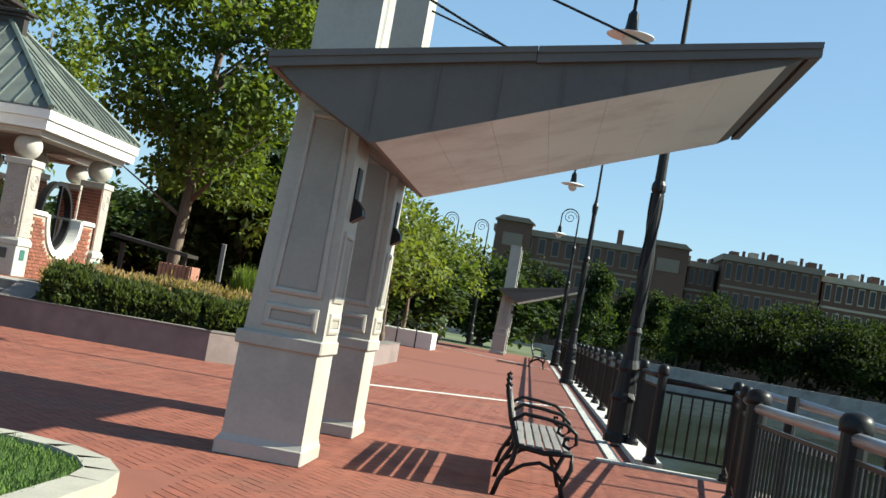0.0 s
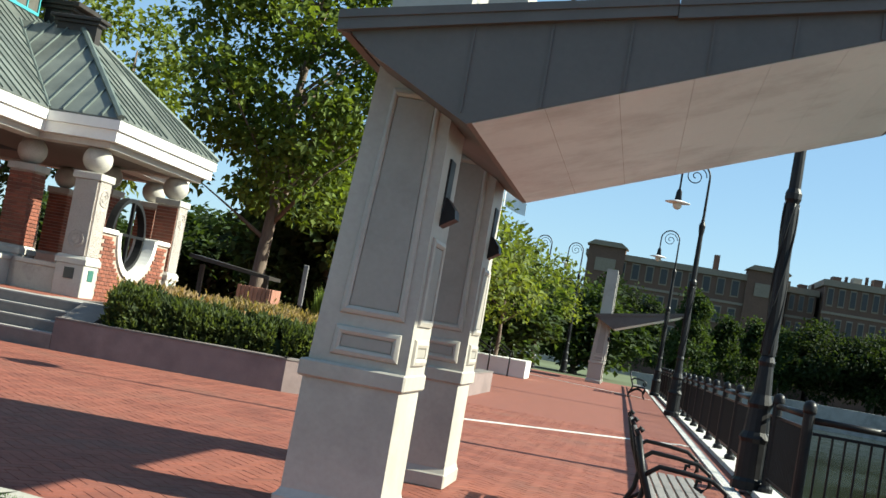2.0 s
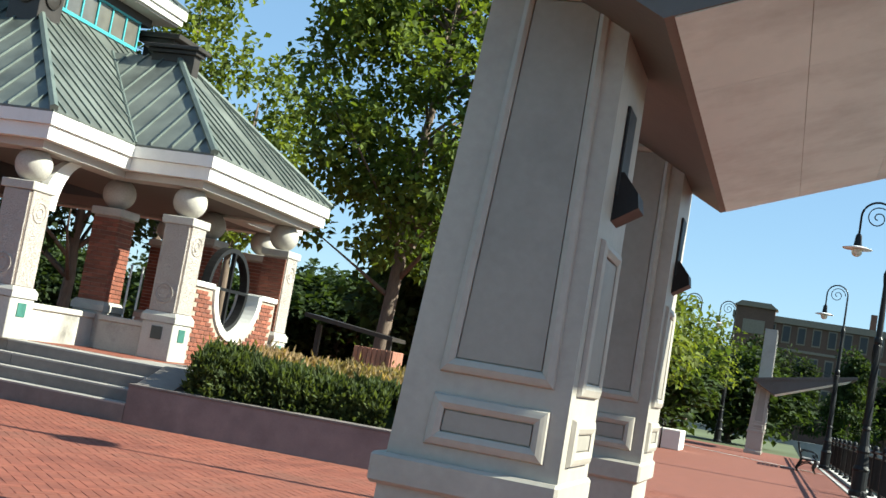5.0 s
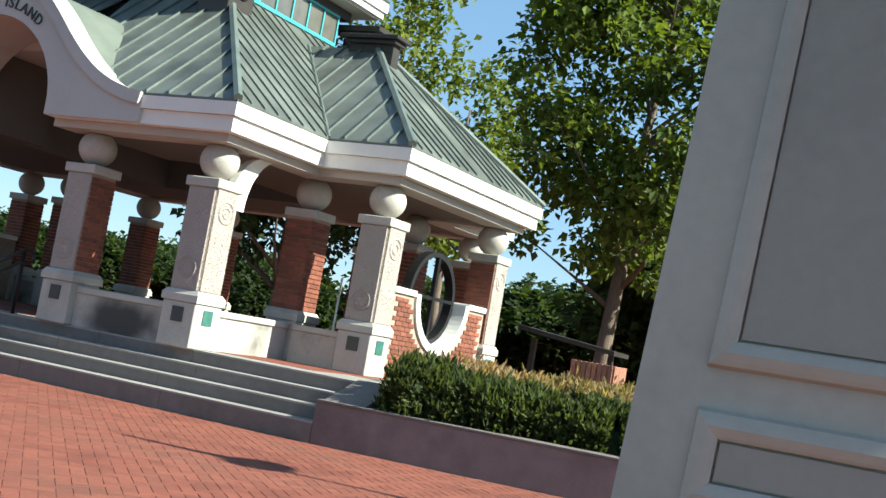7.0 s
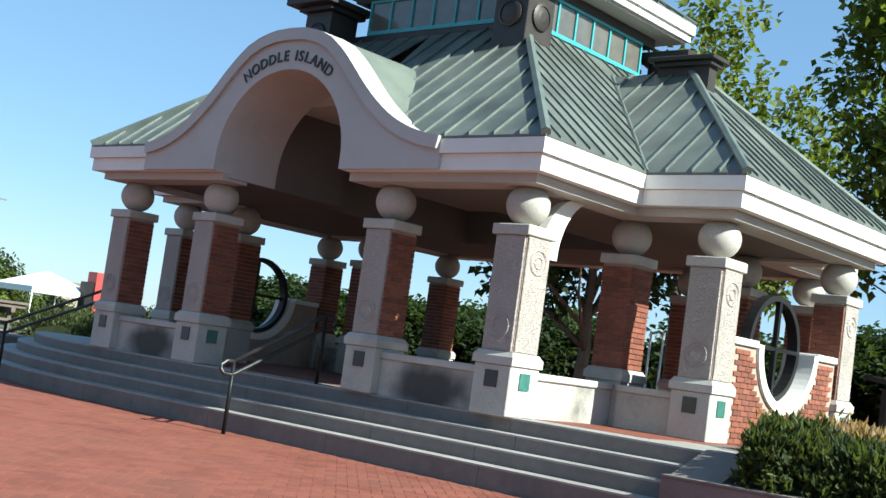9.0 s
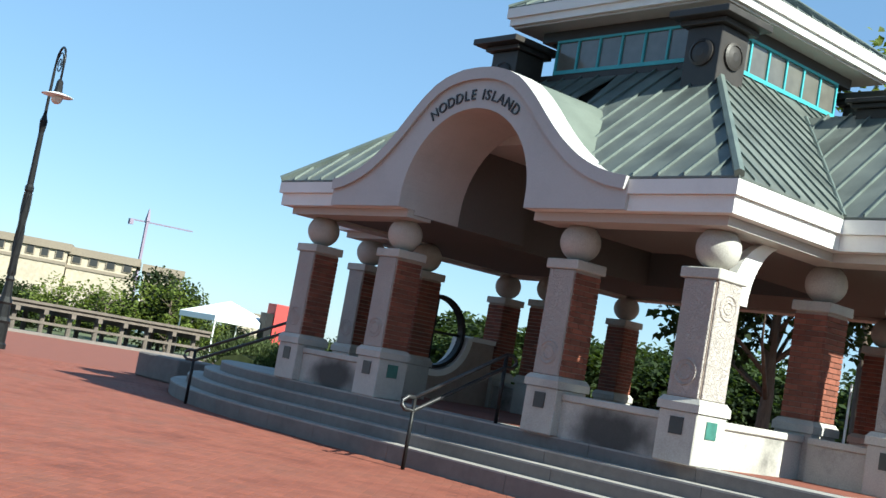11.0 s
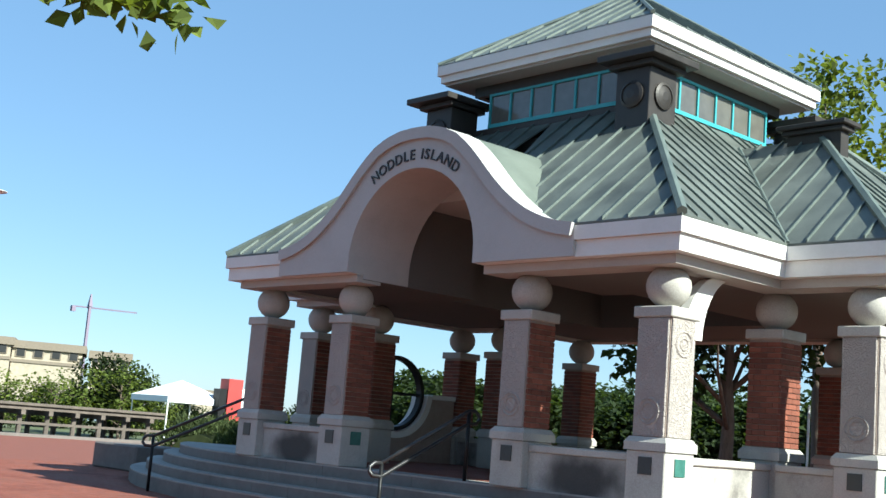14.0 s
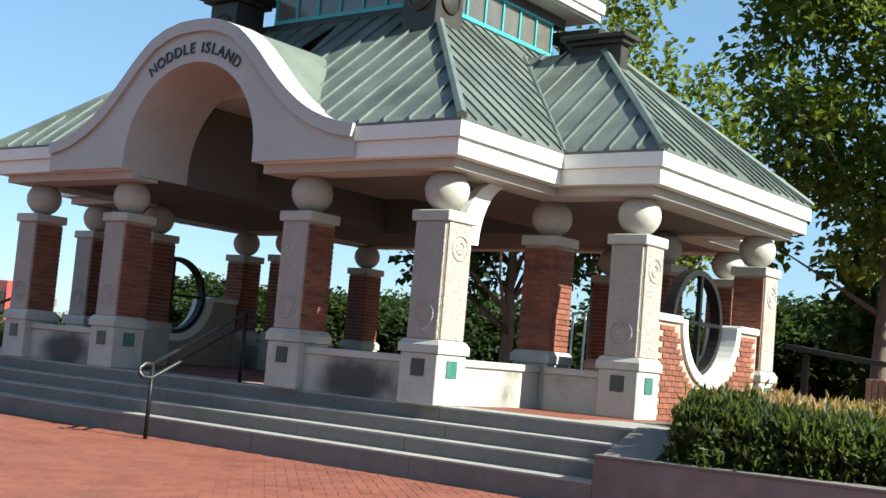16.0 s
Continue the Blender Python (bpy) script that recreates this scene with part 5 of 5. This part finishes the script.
def rail_panel(length, shiny=False):
    t = thing("iron_railing", "black iron railing panel with upright pickets" if not shiny else "railing panel with a tubular steel top rail", "railing", group="quay railing panels")
    part("top_rail", tubed([(0.05, 0, 1.0), (length - 0.05, 0, 1.0)], 0.042 if shiny else 0.035, 10), M_STEEL if shiny else M_IRON, t, smooth=True)
    part("mid_rail", boxed(0.05, length - 0.05, -0.015, 0.015, 0.86, 0.89), M_IRON, t)
    part("bottom_rail", boxed(0.05, length - 0.05, -0.015, 0.015, 0.14, 0.17), M_IRON, t)
    n = int(length / 0.11)
    pk = None
    for i in range(1, n):
        x = length * i / n
        me = pk or mesh_of(tubed([(0, 0, 0.17), (0, 0, 0.86)], 0.012, 6), "picket", M_IRON)
        pk = me
        ob = part("picket", me, None, t)
        ob.matrix_basis = pose(x, 0, 0)
    return t


STEP = 2.3
post = rail_post()
panel = rail_panel(STEP)
slim = math.degrees(math.atan2(1, -0.0127))
first = True
for k in range(20):
    y = 14.0 + STEP * k
    m = pose(edge_x(y) + 0.44, y, 0.07)
    p = pose(edge_x(y) + 0.44, y, 0.07, 0, 0, slim)
    if k == 0:
        post.matrix_basis, panel.matrix_basis = m, p
    else:
        copy_thing(post, m)
        copy_thing(panel, p)
thick = rail_post(0.085, 1.18)
tagged(thick, "stout black iron bollard post with a domed cap")
thick.matrix_basis = pose(1.93, 9.75, 0)
line = [(1.60, 14.0), (2.45, 14.0), (1.93, 9.75), (2.05, 7.2), (2.06, 4.6), (2.06, 2.0), (2.06, -0.6)]
for i, (a, b) in enumerate(zip(line, line[1:])):
    pieces = max(1, round(math.dist(a, b) / 2.3))
    for j in range(pieces):
        p, q = Vector(a).lerp(Vector(b), j / pieces), Vector(a).lerp(Vector(b), (j + 1) / pieces)
        r = rail_panel((q - p).length, i > 1)
        r.matrix_basis = pose(p.x, p.y, 0.03, 0, 0, math.degrees(math.atan2(q.y - p.y, q.x - p.x)))
        if j:
            copy_thing(post, pose(p.x, p.y, 0.02))
copy_thing(post, pose(2.45, 14.0, 0.02))
for x, y in line[3:]:
    copy_thing(thick, pose(x, y, 0))
# gangway down to the water
gang = thing("gangway", "sloping gangway with steel tube rails down to the water", "gangway", 3.2, 14.3, 0)
for o in (0.0, 1.3):
    a, b = Vector((2.75 + o * 0.1, 14.35 - o, 0.0)), Vector((9.5 + o * 0.1, 16.2 - o, -0.9))
    for h in (1.08, 0.62):
        part("tube_rail", tubed([a + Vector((0, 0, h)), b + Vector((0, 0, h))], 0.04, 10), M_STEEL, gang, smooth=True)
    for k in range(5):
        p = a.lerp(b, k / 4)
        part("rail_post", tubed([p, p + Vector((0, 0, 1.12))], 0.06, 10), M_IRON, gang)
a, b = Vector((2.7, 14.4, -0.03)), Vector((9.5, 16.25, -0.93))
part("deck", prism(bmesh.new(), [a, b, b + Vector((0.1, -1.4, 0)), a + Vector((0.1, -1.4, 0))], (0, 0, -0.1)), M_TIMBER, gang)

# ---- street lamps ----


def street_lamp():
    t = thing("street_lamp", "black cast-iron lamp post with a scrolled arm and a shaded globe", "street lamp", group="promenade lamps")
    part("base", lathe(bmesh.new(), [(0.20, 0), (0.20, 0.10), (0.17, 0.14), (0.17, 0.55), (0.19, 0.60), (0.15, 0.68), (0.13, 0.95), (0.15, 1.0), (0.11, 1.12), (0.085, 1.45), (0.10, 1.50), (0.07, 1.58)], 0, 0, 14), M_IRON, t, smooth=False)
    part("pole", lathe(bmesh.new(), [(0.088, 1.58), (0.078, 3.4), (0.098, 3.45), (0.098, 3.52), (0.072, 3.58), (0.058, 4.75), (0.075, 4.85), (0.085, 5.0), (0.05, 5.1), (0.036, 5.2), (0.03, 6.2)], 0, 0, 12), M_IRON, t, smooth=False)
    for j in range(4):
        rib = [(0.083 * math.cos(1.9 * h + j * math.pi / 2), 0.083 * math.sin(1.9 * h + j * math.pi / 2), 1.6 + h) for h in (1.8 * i / 24 for i in range(25))]
        part("twisted_rib", tubed(rib, 0.016, 5), M_IRON, t, smooth=True)
    arc = [(0, 0, 6.1)] + [(-0.36 + 0.36 * math.cos(a), 0, 6.25 + 0.36 * math.sin(a)) for a in (math.pi * i / 14 for i in range(15))] + [(-0.72, 0, 5.85)]
    part("arm", tubed(arc, 0.026, 8), M_IRON, t, smooth=True)
    spiral = []
    for i in range(34):
        a = math.pi * 0.0 + i * 0.33
        r = 0.28 * (1 - i / 38)
        spiral.append((-0.36 + r * math.cos(a), 0, 6.25 + r * math.sin(a)))
    part("scroll", tubed(spiral, 0.014, 6), M_IRON, t, smooth=True)
    head = part("lamp_neck", lathe(bmesh.new(), [(0.03, 5.86), (0.07, 5.80), (0.085, 5.62), (0.10, 5.55)][::-1], -0.72, 0, 12), M_IRON, t)
    part("shade", lathe(bmesh.new(), [(0.33, 5.49), (0.335, 5.50), (0.12, 5.555)], -0.72, 0, 20), M_WHITEP, t, "pale flat dish shade", smooth=True)
    part("globe", lathe(bmesh.new(), ball_profile(0.12, 5.43, 8), -0.72, 0, 16), M_GLOBE, t, "milky glass globe", smooth=True)
    return t


lamp = street_lamp()
lamp.matrix_basis = pose(1.38, 16.5, 0.05)
for x, y, turn in ((1.0, 33.8, 0), (0.82, 51.0, 0), (-5.1, 62.0, 0), (-28.6, 18.43, 171), (-3.6, 63.5, 0)):
    copy_thing(lamp, pose(x, y, 0.05, 0, 0, turn))

# ---- bench ----


def bench(length=2.35):
    """Faces +x; back at x = 0."""
    t = thing("park_bench", "black cast-iron bench with grey slats and scrolled arms", "bench", group="promenade benches")
    for k, y in enumerate((0.0, length / 2, length)):
        bm = bmesh.new()
        tube(bm, [(-0.06, y, 0.84), (0.0, y, 0.62), (0.08, y, 0.42), (0.06, y, 0.28), (-0.02, y, 0.12), (-0.05, y, 0.0)], 0.022, 8)
        tube(bm, [(0.08, y, 0.41), (0.30, y, 0.39), (0.52, y, 0.41), (0.53, y, 0.30), (0.47, y, 0.14), (0.52, y, 0.0)], 0.022, 8)
        tube(bm, [(0.02, y, 0.17), (0.15, y, 0.27), (0.28, y, 0.31), (0.40, y, 0.27), (0.50, y, 0.17)], 0.016, 8)
        tube(bm, [(-0.06, y, 0.84), (-0.075, y, 0.87), (-0.06, y, 0.89), (-0.035, y, 0.87)], 0.016, 8)
        part("end_frame", bm, M_IRON, t, smooth=True)
        bm = tubed([(0.01, y, 0.60), (0.10, y, 0.67), (0.28, y, 0.66), (0.44, y, 0.64), (0.53, y, 0.58), (0.54, y, 0.50), (0.49, y, 0.455), (0.44, y, 0.48), (0.445, y, 0.53), (0.48, y, 0.53)], 0.017, 8)
        part("arm_scroll", bm, M_IRON, t, smooth=True)
    for k in range(6):
        x = 0.11 + 0.074 * k
        part("seat_slat", boxed(x - 0.03, x + 0.03, 0.01, length - 0.01, 0.415, 0.437, bevel=0.004), M_SLAT, t)
    for k in range(5):
        z = 0.50 + 0.078 * k
        x = 0.075 - (z - 0.42) * 0.31
        bm = boxed(-0.011, 0.011, 0.01, length - 0.01, -0.031, 0.031, bevel=0.004)
        bmesh.ops.transform(bm, matrix=Matrix.Translation((x, 0, z)) @ pose(0, 0, 0, 0, -17, 0), verts=bm.verts)
        part("back_slat", bm, M_SLAT, t)
    return t


seat = bench()
seat.matrix_basis = pose(0.03, 9.62, 0.0, 0, 0, 1.5)
copy_thing(seat, pose(-0.15, 45.0, 0.0))

# far twin of the shelter and the terrace steps beside it
copy_thing(shelter, pose(-1.79, 57.6, 0))
terrace = thing("terrace_wall", "pale low stone end wall beside far steps", "wall", -5.2, 45, 0, kind="structure")
part("wall_block", boxed(-6.9, -3.75, 43.7, 45.5, 0, 0.62, bevel=0.02), M_WHITEST, terrace)
part("wall_block", boxed(-7.6, -6.9, 43.3, 44.0, 0, 0.3, bevel=0.02), M_WHITEST, terrace)


def hand_rail(lo, hi, name="handrail", dark=False):
    t = thing(name, "tubular steel stair handrail with looped ends", "handrail", *lo, group="stair handrails")
    a, b = Vector(lo), Vector(hi)
    d = (b - a)
    flat = Vector((d.x, d.y, 0)).normalized()
    m = M_IRON if dark else M_HANDRAIL
    h = 0.86
    at, bt = a + Vector((0, 0, h)), b + Vector((0, 0, h))
    loop = lambda p, s: [p + flat * s * 0.10 + Vector((0, 0, 0.0)), p + flat * s * 0.16 + Vector((0, 0, -0.05)), p + flat * s * 0.17 + Vector((0, 0, -0.10)), p + flat * s * 0.12 + Vector((0, 0, -0.155)), p + Vector((0, 0, -0.16))]
    part("rail_loop", tubed([at, bt] + loop(bt, 1) + [at + Vector((0, 0, -0.16))] + loop(at, -1)[::-1][1:] + [at], 0.025, 8), m, t, smooth=True)
    for p in (a, b):
        part("rail_post", tubed([p, p + Vector((0, 0, h))], 0.025, 8), M_IRON, t, smooth=True)
    return t


hand_rail((-13.87, 17.62, 0), (-13.72, 18.86, FLOOR))
hand_rail((-20.0, 18.18, 0), (-18.95, 19.12, FLOOR))
hand_rail((-4.3, 43.2, 0), (-5.2, 44.5, 0.4), dark=True)
hand_rail((-5.0, 43.2, 0), (-6.0, 44.5, 0.4), dark=True)

# low stone block ending the stairs on the harbour side
setting("trim_block", boxed(-26.7, -24.95, 20.75, 22.0, 0, 0.52, bevel=0.03), M_GRANITE, "rough granite end block beside the stairs")

# ---- far shore, buildings and harbour ----
bm = bmesh.new()
box(bm, -30, 160, 107.6, 108.4, -3.4, 0.35)
setting("quay_far", bm, M_CONC, "long grey quay wall on the far shore")
setting("ground_far_lawn", boxed(-60, 170, 108.4, 135, -0.05, 0.0), M_GRASS, "green lawn behind the far quay")


def far_block(name, label, x0, x1, y0, y1, h, floors, bays, wall, trim, pediments=(), dormers=0):
    """A storeyed facade towards -y with windows set in stone frames."""
    t = thing(name, label, "building", (x0 + x1) / 2, (y0 + y1) / 2, 0, group="far buildings")
    part("wall", boxed(x0, x1, y0, y1, 0, h), wall, t)
    part("cornice", boxed(x0 - 0.3, x1 + 0.3, y0 - 0.3, y1, h - 0.5, h + 0.25), trim, t)
    part("string_course", boxed(x0 - 0.1, x1 + 0.1, y0 - 0.12, y0, h - h / floors - 0.2, h - h / floors + 0.1), trim, t)
    fw, fh = (x1 - x0) / bays, h / floors
    fr = mesh_of(boxed(-fw * 0.29, fw * 0.29, -0.10, 0.0, 0, fh * 0.62), "window_frame", trim)
    pn = mesh_of(boxed(-fw * 0.22, fw * 0.22, -0.14, -0.101, fh * 0.05, fh * 0.57), "window", M_FARWIN)
    for f in range(floors):
        for b in range(bays):
            x, z = x0 + fw * (b + 0.5), fh * f + fh * 0.2
            if z < 4:
                continue
            w = part("window", pn, None, t)
            w.matrix_basis = pose(x, y0, z)
            w2 = part("window_frame", fr, None, t)
            w2.matrix_basis = pose(x, y0, z)
    for a, b in pediments:
        part("attic", boxed(a, b, y0 - 0.5, y0 + 3, 0, h + 0.9), wall, t)
        part("attic_cornice", prism(bmesh.new(), [(a - 0.3, y0 - 0.8, h + 0.9), (b + 0.3, y0 - 0.8, h + 0.9), (b - 0.6, y0 - 0.8, h + 1.5), (a + 0.6, y0 - 0.8, h + 1.5)], (0, 3.5, 0)), trim, t)
        part("attic_panel", boxed(a + 1, b - 1, y0 - 0.62, y0 - 0.5, h - 2.2, h - 0.6), trim, t)
    for k in range(dormers):
        x = x0 + (x1 - x0) * (k + 0.5) / dormers
        part("dormer", boxed(x - 0.5, x + 0.5, y0 + 0.3, y0 + 2.5, h + 0.2, h + 0.75 + 0.2 * (k % 3)), M_CREAMWALL if k % 2 else wall, t)
        part("chimney", boxed(x + 1.2, x + 1.5, y0 + 2, y0 + 2.6, h, h + 1.1 + 0.3 * (k % 2)), wall, t)
    return t


school = far_block("school_building", "large dark brown brick building with stone trim", -7.9, 16.2, 152, 168, 13.6, 4, 14, M_FARBRICK, M_FARSTONE, ((-7.9, -3.4), (11.4, 16.2)))
part("chimney", boxed(7.5, 8.2, 158, 159, 13.6, 16.2), M_FARBRICK, school)
far_block("row_houses", "dark brick row houses with pale dormers and chimneys", 16.6, 20.0, 154, 166, 13.2, 4, 3, M_FARBRICK, M_FARSTONE, (), 1)
far_block("row_houses", "brick row houses with light bay fronts and dormers", 20.6, 32.5, 152, 166, 14.6, 4, 9, M_FARBRICK, M_FARSTONE, (), 5)
far_block("row_houses", "brick row houses with chimneys along the hill", 33.0, 48.0, 153, 166, 14.0, 4, 11, M_FARBRICK, M_CREAMWALL, (), 6)
far_block("row_houses", "brick row houses further along the hill", 48.5, 66.0, 153, 166, 13.6, 4, 12, M_FARBRICK, M_CREAMWALL, (), 6)

# harbour side to the west
for x0, x1, h, d in ((-6, 1.0, 6.9, 0.6), (1.4, 8.0, 6.7, 0), (8.4, 12.0, 6.3, 1.0), (17, 25, 3.4, 3.0)):
    b = far_block("apartment_block", "pale cream apartment block across the harbour", x0, x1, 0, 10, h, 4, max(4, int((x1 - x0) / 1.4)), M_CREAMWALL, M_FARSTONE)
    b.matrix_basis = pose(-118 + d, 58, 0, 0, 0, 62) @ b.matrix_basis
wt = copy_thing(round_tree, pose(-70, 44.9, -1.0))
wt.scale = (0.62, 0.62, 0.68)
for k, (x, y, s) in enumerate(((-76, 37.5, 0.5), (-80, 41, 0.5), (-88, 50, 0.55), (-82, 53, 0.45), (-84, 58, 0.5), (-74, 56, 0.42), (-78, 64, 0.55), (-66, 60, 0.5), (-70, 70, 0.6), (-60, 66, 0.55))):
    c = copy_thing(round_tree, pose(x, y, -1.2, 0, 0, 40 * k))
    c.scale = (s * 1.1, s * 1.1, s * 0.85)
for k, (x, y, s) in enumerate(((-66, 43.2, 1.0), (-66.5, 39.4, 0.85), (-67, 36.6, 0.8), (-70, 47.5, 0.7))):
    d = copy_thing(row_tree, pose(x, y, -1.5, 0, 0, 70 * k))
    d.scale = (s * 1.35, s * 1.35, s * 1.0)
setting("ground_spit", boxed(-140, -57, 36, 120, -3, -0.6), M_GROUND, "low green land across the harbour")
crane = thing("tower_crane", "slender tower crane against the sky", "crane", -225, 122, 0)
part("mast", boxed(-225.25, -224.75, 121.75, 122.25, 0, 20.5), M_CRANE, crane)
part("jib", prism(bmesh.new(), [(-226.9, 119.5, 20.2), (-226.7, 119.3, 20.2), (-220.6, 129.9, 20.0), (-220.8, 130.1, 20.0)], (0, 0, 0.28)), M_CRANE, crane)
part("mast_head", frustum(bmesh.new(), (-225.4, -224.6, 121.6, 122.4, 20.5), (-225.1, -224.9, 121.9, 122.1, 23.0)), M_CRANE, crane)
part("counterweight", boxed(-227.2, -226.4, 119.0, 119.8, 19.3, 20.4), M_CRANE, crane)
tent = thing("marquee_tent", "white peaked marquee tent", "tent", -60, 43.2, 0)
bm = bmesh.new()
frustum(bm, (-62.6, -57.4, 40.6, 45.8, 2.05), (-60.05, -59.95, 43.15, 43.25, 2.95))
part("canopy", bm, M_TENT, tent)
part("valance", boxed(-62.6, -57.4, 40.6, 45.8, 1.75, 2.047), M_TENT, tent)
for x in (-62.5, -57.5):
    for y in (40.7, 45.7):
        part("pole", tubed([(x, y, -0.6), (x, y, 1.75)], 0.05), M_WHITEP, tent)
tent.scale = (0.72, 0.72, 1.0)
tower = thing("red_container", "red and white stacked panel tower near the water", "container", -58, 45.3, 0)
part("red_panel", boxed(-58.4, -57.6, 44.6, 45.5, -0.6, 3.75), M_RED, tower)
part("white_panel", boxed(-58.3, -57.7, 45.5, 46.2, -0.6, 3.2), M_WHITEP, tower)
part("dark_panel", boxed(-58.3, -57.7, 44.15, 44.6, 0.5, 3.1), M_BLACKBOX, tower)

tower.scale = (1.0, 1.0, 0.86)

# old timber pier
pier = thing("timber_pier", "old weathered timber pier on piles in the harbour", "pier", -47, 28, -1.7)
for k in range(16):
    y = 17.0 + 1.15 * k
    x = -46.2 - 0.10 * k
    for j in range(2):
        part("timber_post", tubed([(x - 1.6 * j, y, -2.2), (x - 1.6 * j, y, 0.95)], 0.10, 7), M_TIMBER, pier)
    part("cross_beam", boxed(x - 2.0, x + 0.3, y - 0.09, y + 0.09, 0.72, 0.9), M_TIMBER, pier)
for z0, z1 in ((0.905, 1.06), (-0.2, -0.05), (0.35, 0.45)):
    part("stringer", prism(bmesh.new(), [(-46.0, 16.6, z0), (-46.0 - 1.7, 35.0, z0), (-46.0 - 1.85, 35.0, z0), (-46.15, 16.6, z0)], (0, 0, z1 - z0)), M_TIMBER, pier)
part("deck", prism(bmesh.new(), [(-45.9, 16.6, 1.064), (-47.6, 35.0, 1.064), (-49.8, 35.0, 1.064), (-48.1, 16.6, 1.064)], (0, 0, 0.10)), M_TIMBER, pier)
setting("kerb_harbour", boxed(-44.2, -43.7, -14, 62, -0.02, 0.10), M_GRANITE, "pale granite harbour edge")
flag = thing("flagpole", "thin flagpole with a small flag", "flagpole", -9.5, 75, 0)
part("pole", tubed([(-9.5, 75, 0), (-9.5, 75, 10.2)], 0.05), M_WHITEP, flag)
part("flag", prism(bmesh.new(), [(-9.45, 75, 9.2), (-8.7, 75.1, 8.9), (-8.1, 75, 8.75), (-8.1, 75, 9.5), (-8.8, 75.1, 9.8), (-9.45, 75, 10.1)], (0, 0.02, 0)), M_TENT, flag)

# ---- brick paving ----
UNIT = 0.1025
TURN = math.sqrt(0.5)


def herringbone(x0, x1, y0, y1):
    """Bricks laid in a herringbone turned by 45 degrees: centre and whether it runs along the first diagonal."""
    corners = [((x + y) * TURN / UNIT, (y - x) * TURN / UNIT) for x in (x0, x1) for y in (y0, y1)]
    i0, i1 = int(min(c[0] for c in corners)) - 1, int(max(c[0] for c in corners)) + 2
    j0, j1 = int(min(c[1] for c in corners)) - 1, int(max(c[1] for c in corners)) + 2
    for i in range(i0, i1):
        for j in range(j0, j1):
            m = (i - j) % 4
            if m == 0:
                u, v, along = i + 1.0, j + 0.5, True
            elif m == 2:
                u, v, along = i + 0.5, j, False
            else:
                continue
            x, y = (u - v) * TURN * UNIT, (u + v) * TURN * UNIT
            if x0 < x < x1 and y0 < y < y1:
                yield x, y, along


def paver_block(x0, x1, y0, y1, keep):
    """Pavers as one mesh, each a little out of level."""
    rng = random.Random(77)
    vs, fs = [], []
    for x, y, along in herringbone(x0, x1, y0, y1):
        if not keep(x, y):
            continue
        a, b = (UNIT - 0.002, UNIT / 2 - 0.002) if along else (UNIT / 2 - 0.002, UNIT - 0.002)
        z = 0.0022 + rng.uniform(-0.0009, 0.0009)
        k = len(vs)
        for e, h in ((0.0, -0.004), (0.0025, z)):
            for su, sv in ((-1, -1), (1, -1), (1, 1), (-1, 1)):
                u, v = su * (a - e), sv * (b - e)
                vs.append((x + (u - v) * TURN, y + (u + v) * TURN, h + (rng.uniform(-0.0006, 0.0006) if e else 0)))
        fs += [(k + 4, k + 5, k + 6, k + 7), (k, k + 1, k + 5, k + 4), (k + 1, k + 2, k + 6, k + 5), (k + 2, k + 3, k + 7, k + 6), (k + 3, k, k + 4, k + 7)]
    me = bpy.data.meshes.new("paving_bricks")
    me.from_pydata(vs, [], fs)
    me.materials.append(M_PAVER)
    return me


NEAR = (-7.8, -5.6, 12.7, 14.8)


def paved(x, y):
    if x > 1.12 - 0.0127 * y and y > 13.9:
        return False
    if x < -1.95 and y < 7.75:
        return False
    if -8.3 < x < -3.0 and y > 17.9 + max(0, (x + 8) * 0.12):
        return False
    if x <= -8.3 and y > 17.93:
        return False
    return not (NEAR[0] < x < NEAR[1] and NEAR[2] < y < NEAR[3])


ob = part("paving_bricks", paver_block(-16, 2.05, -5, 24, paved), None, pavement)
tagged(ob, kind="stuff")
ob = part("paving_bricks", paver_block(-28, -16, 11, 20.5, lambda x, y: y < 17.93 if x > -17.3 else y < 28.93 - math.sqrt(max(0.0, 121.0 - (x + 17.3) ** 2))), None, pavement)
tagged(ob, kind="stuff")
PAVER = mesh_of(boxed(-UNIT + 0.002, UNIT - 0.002, -UNIT / 2 + 0.002, UNIT / 2 - 0.002, -0.010, 0.0026, bevel=0.002), "paver", M_PAVERP)
rng = random.Random(9)
for x, y, along in herringbone(*NEAR):
    ob = part("paver", PAVER, None, pavement)
    ob.matrix_basis = pose(x, y, rng.uniform(-0.0009, 0.0009), 0, 0, 45 if along else 135)
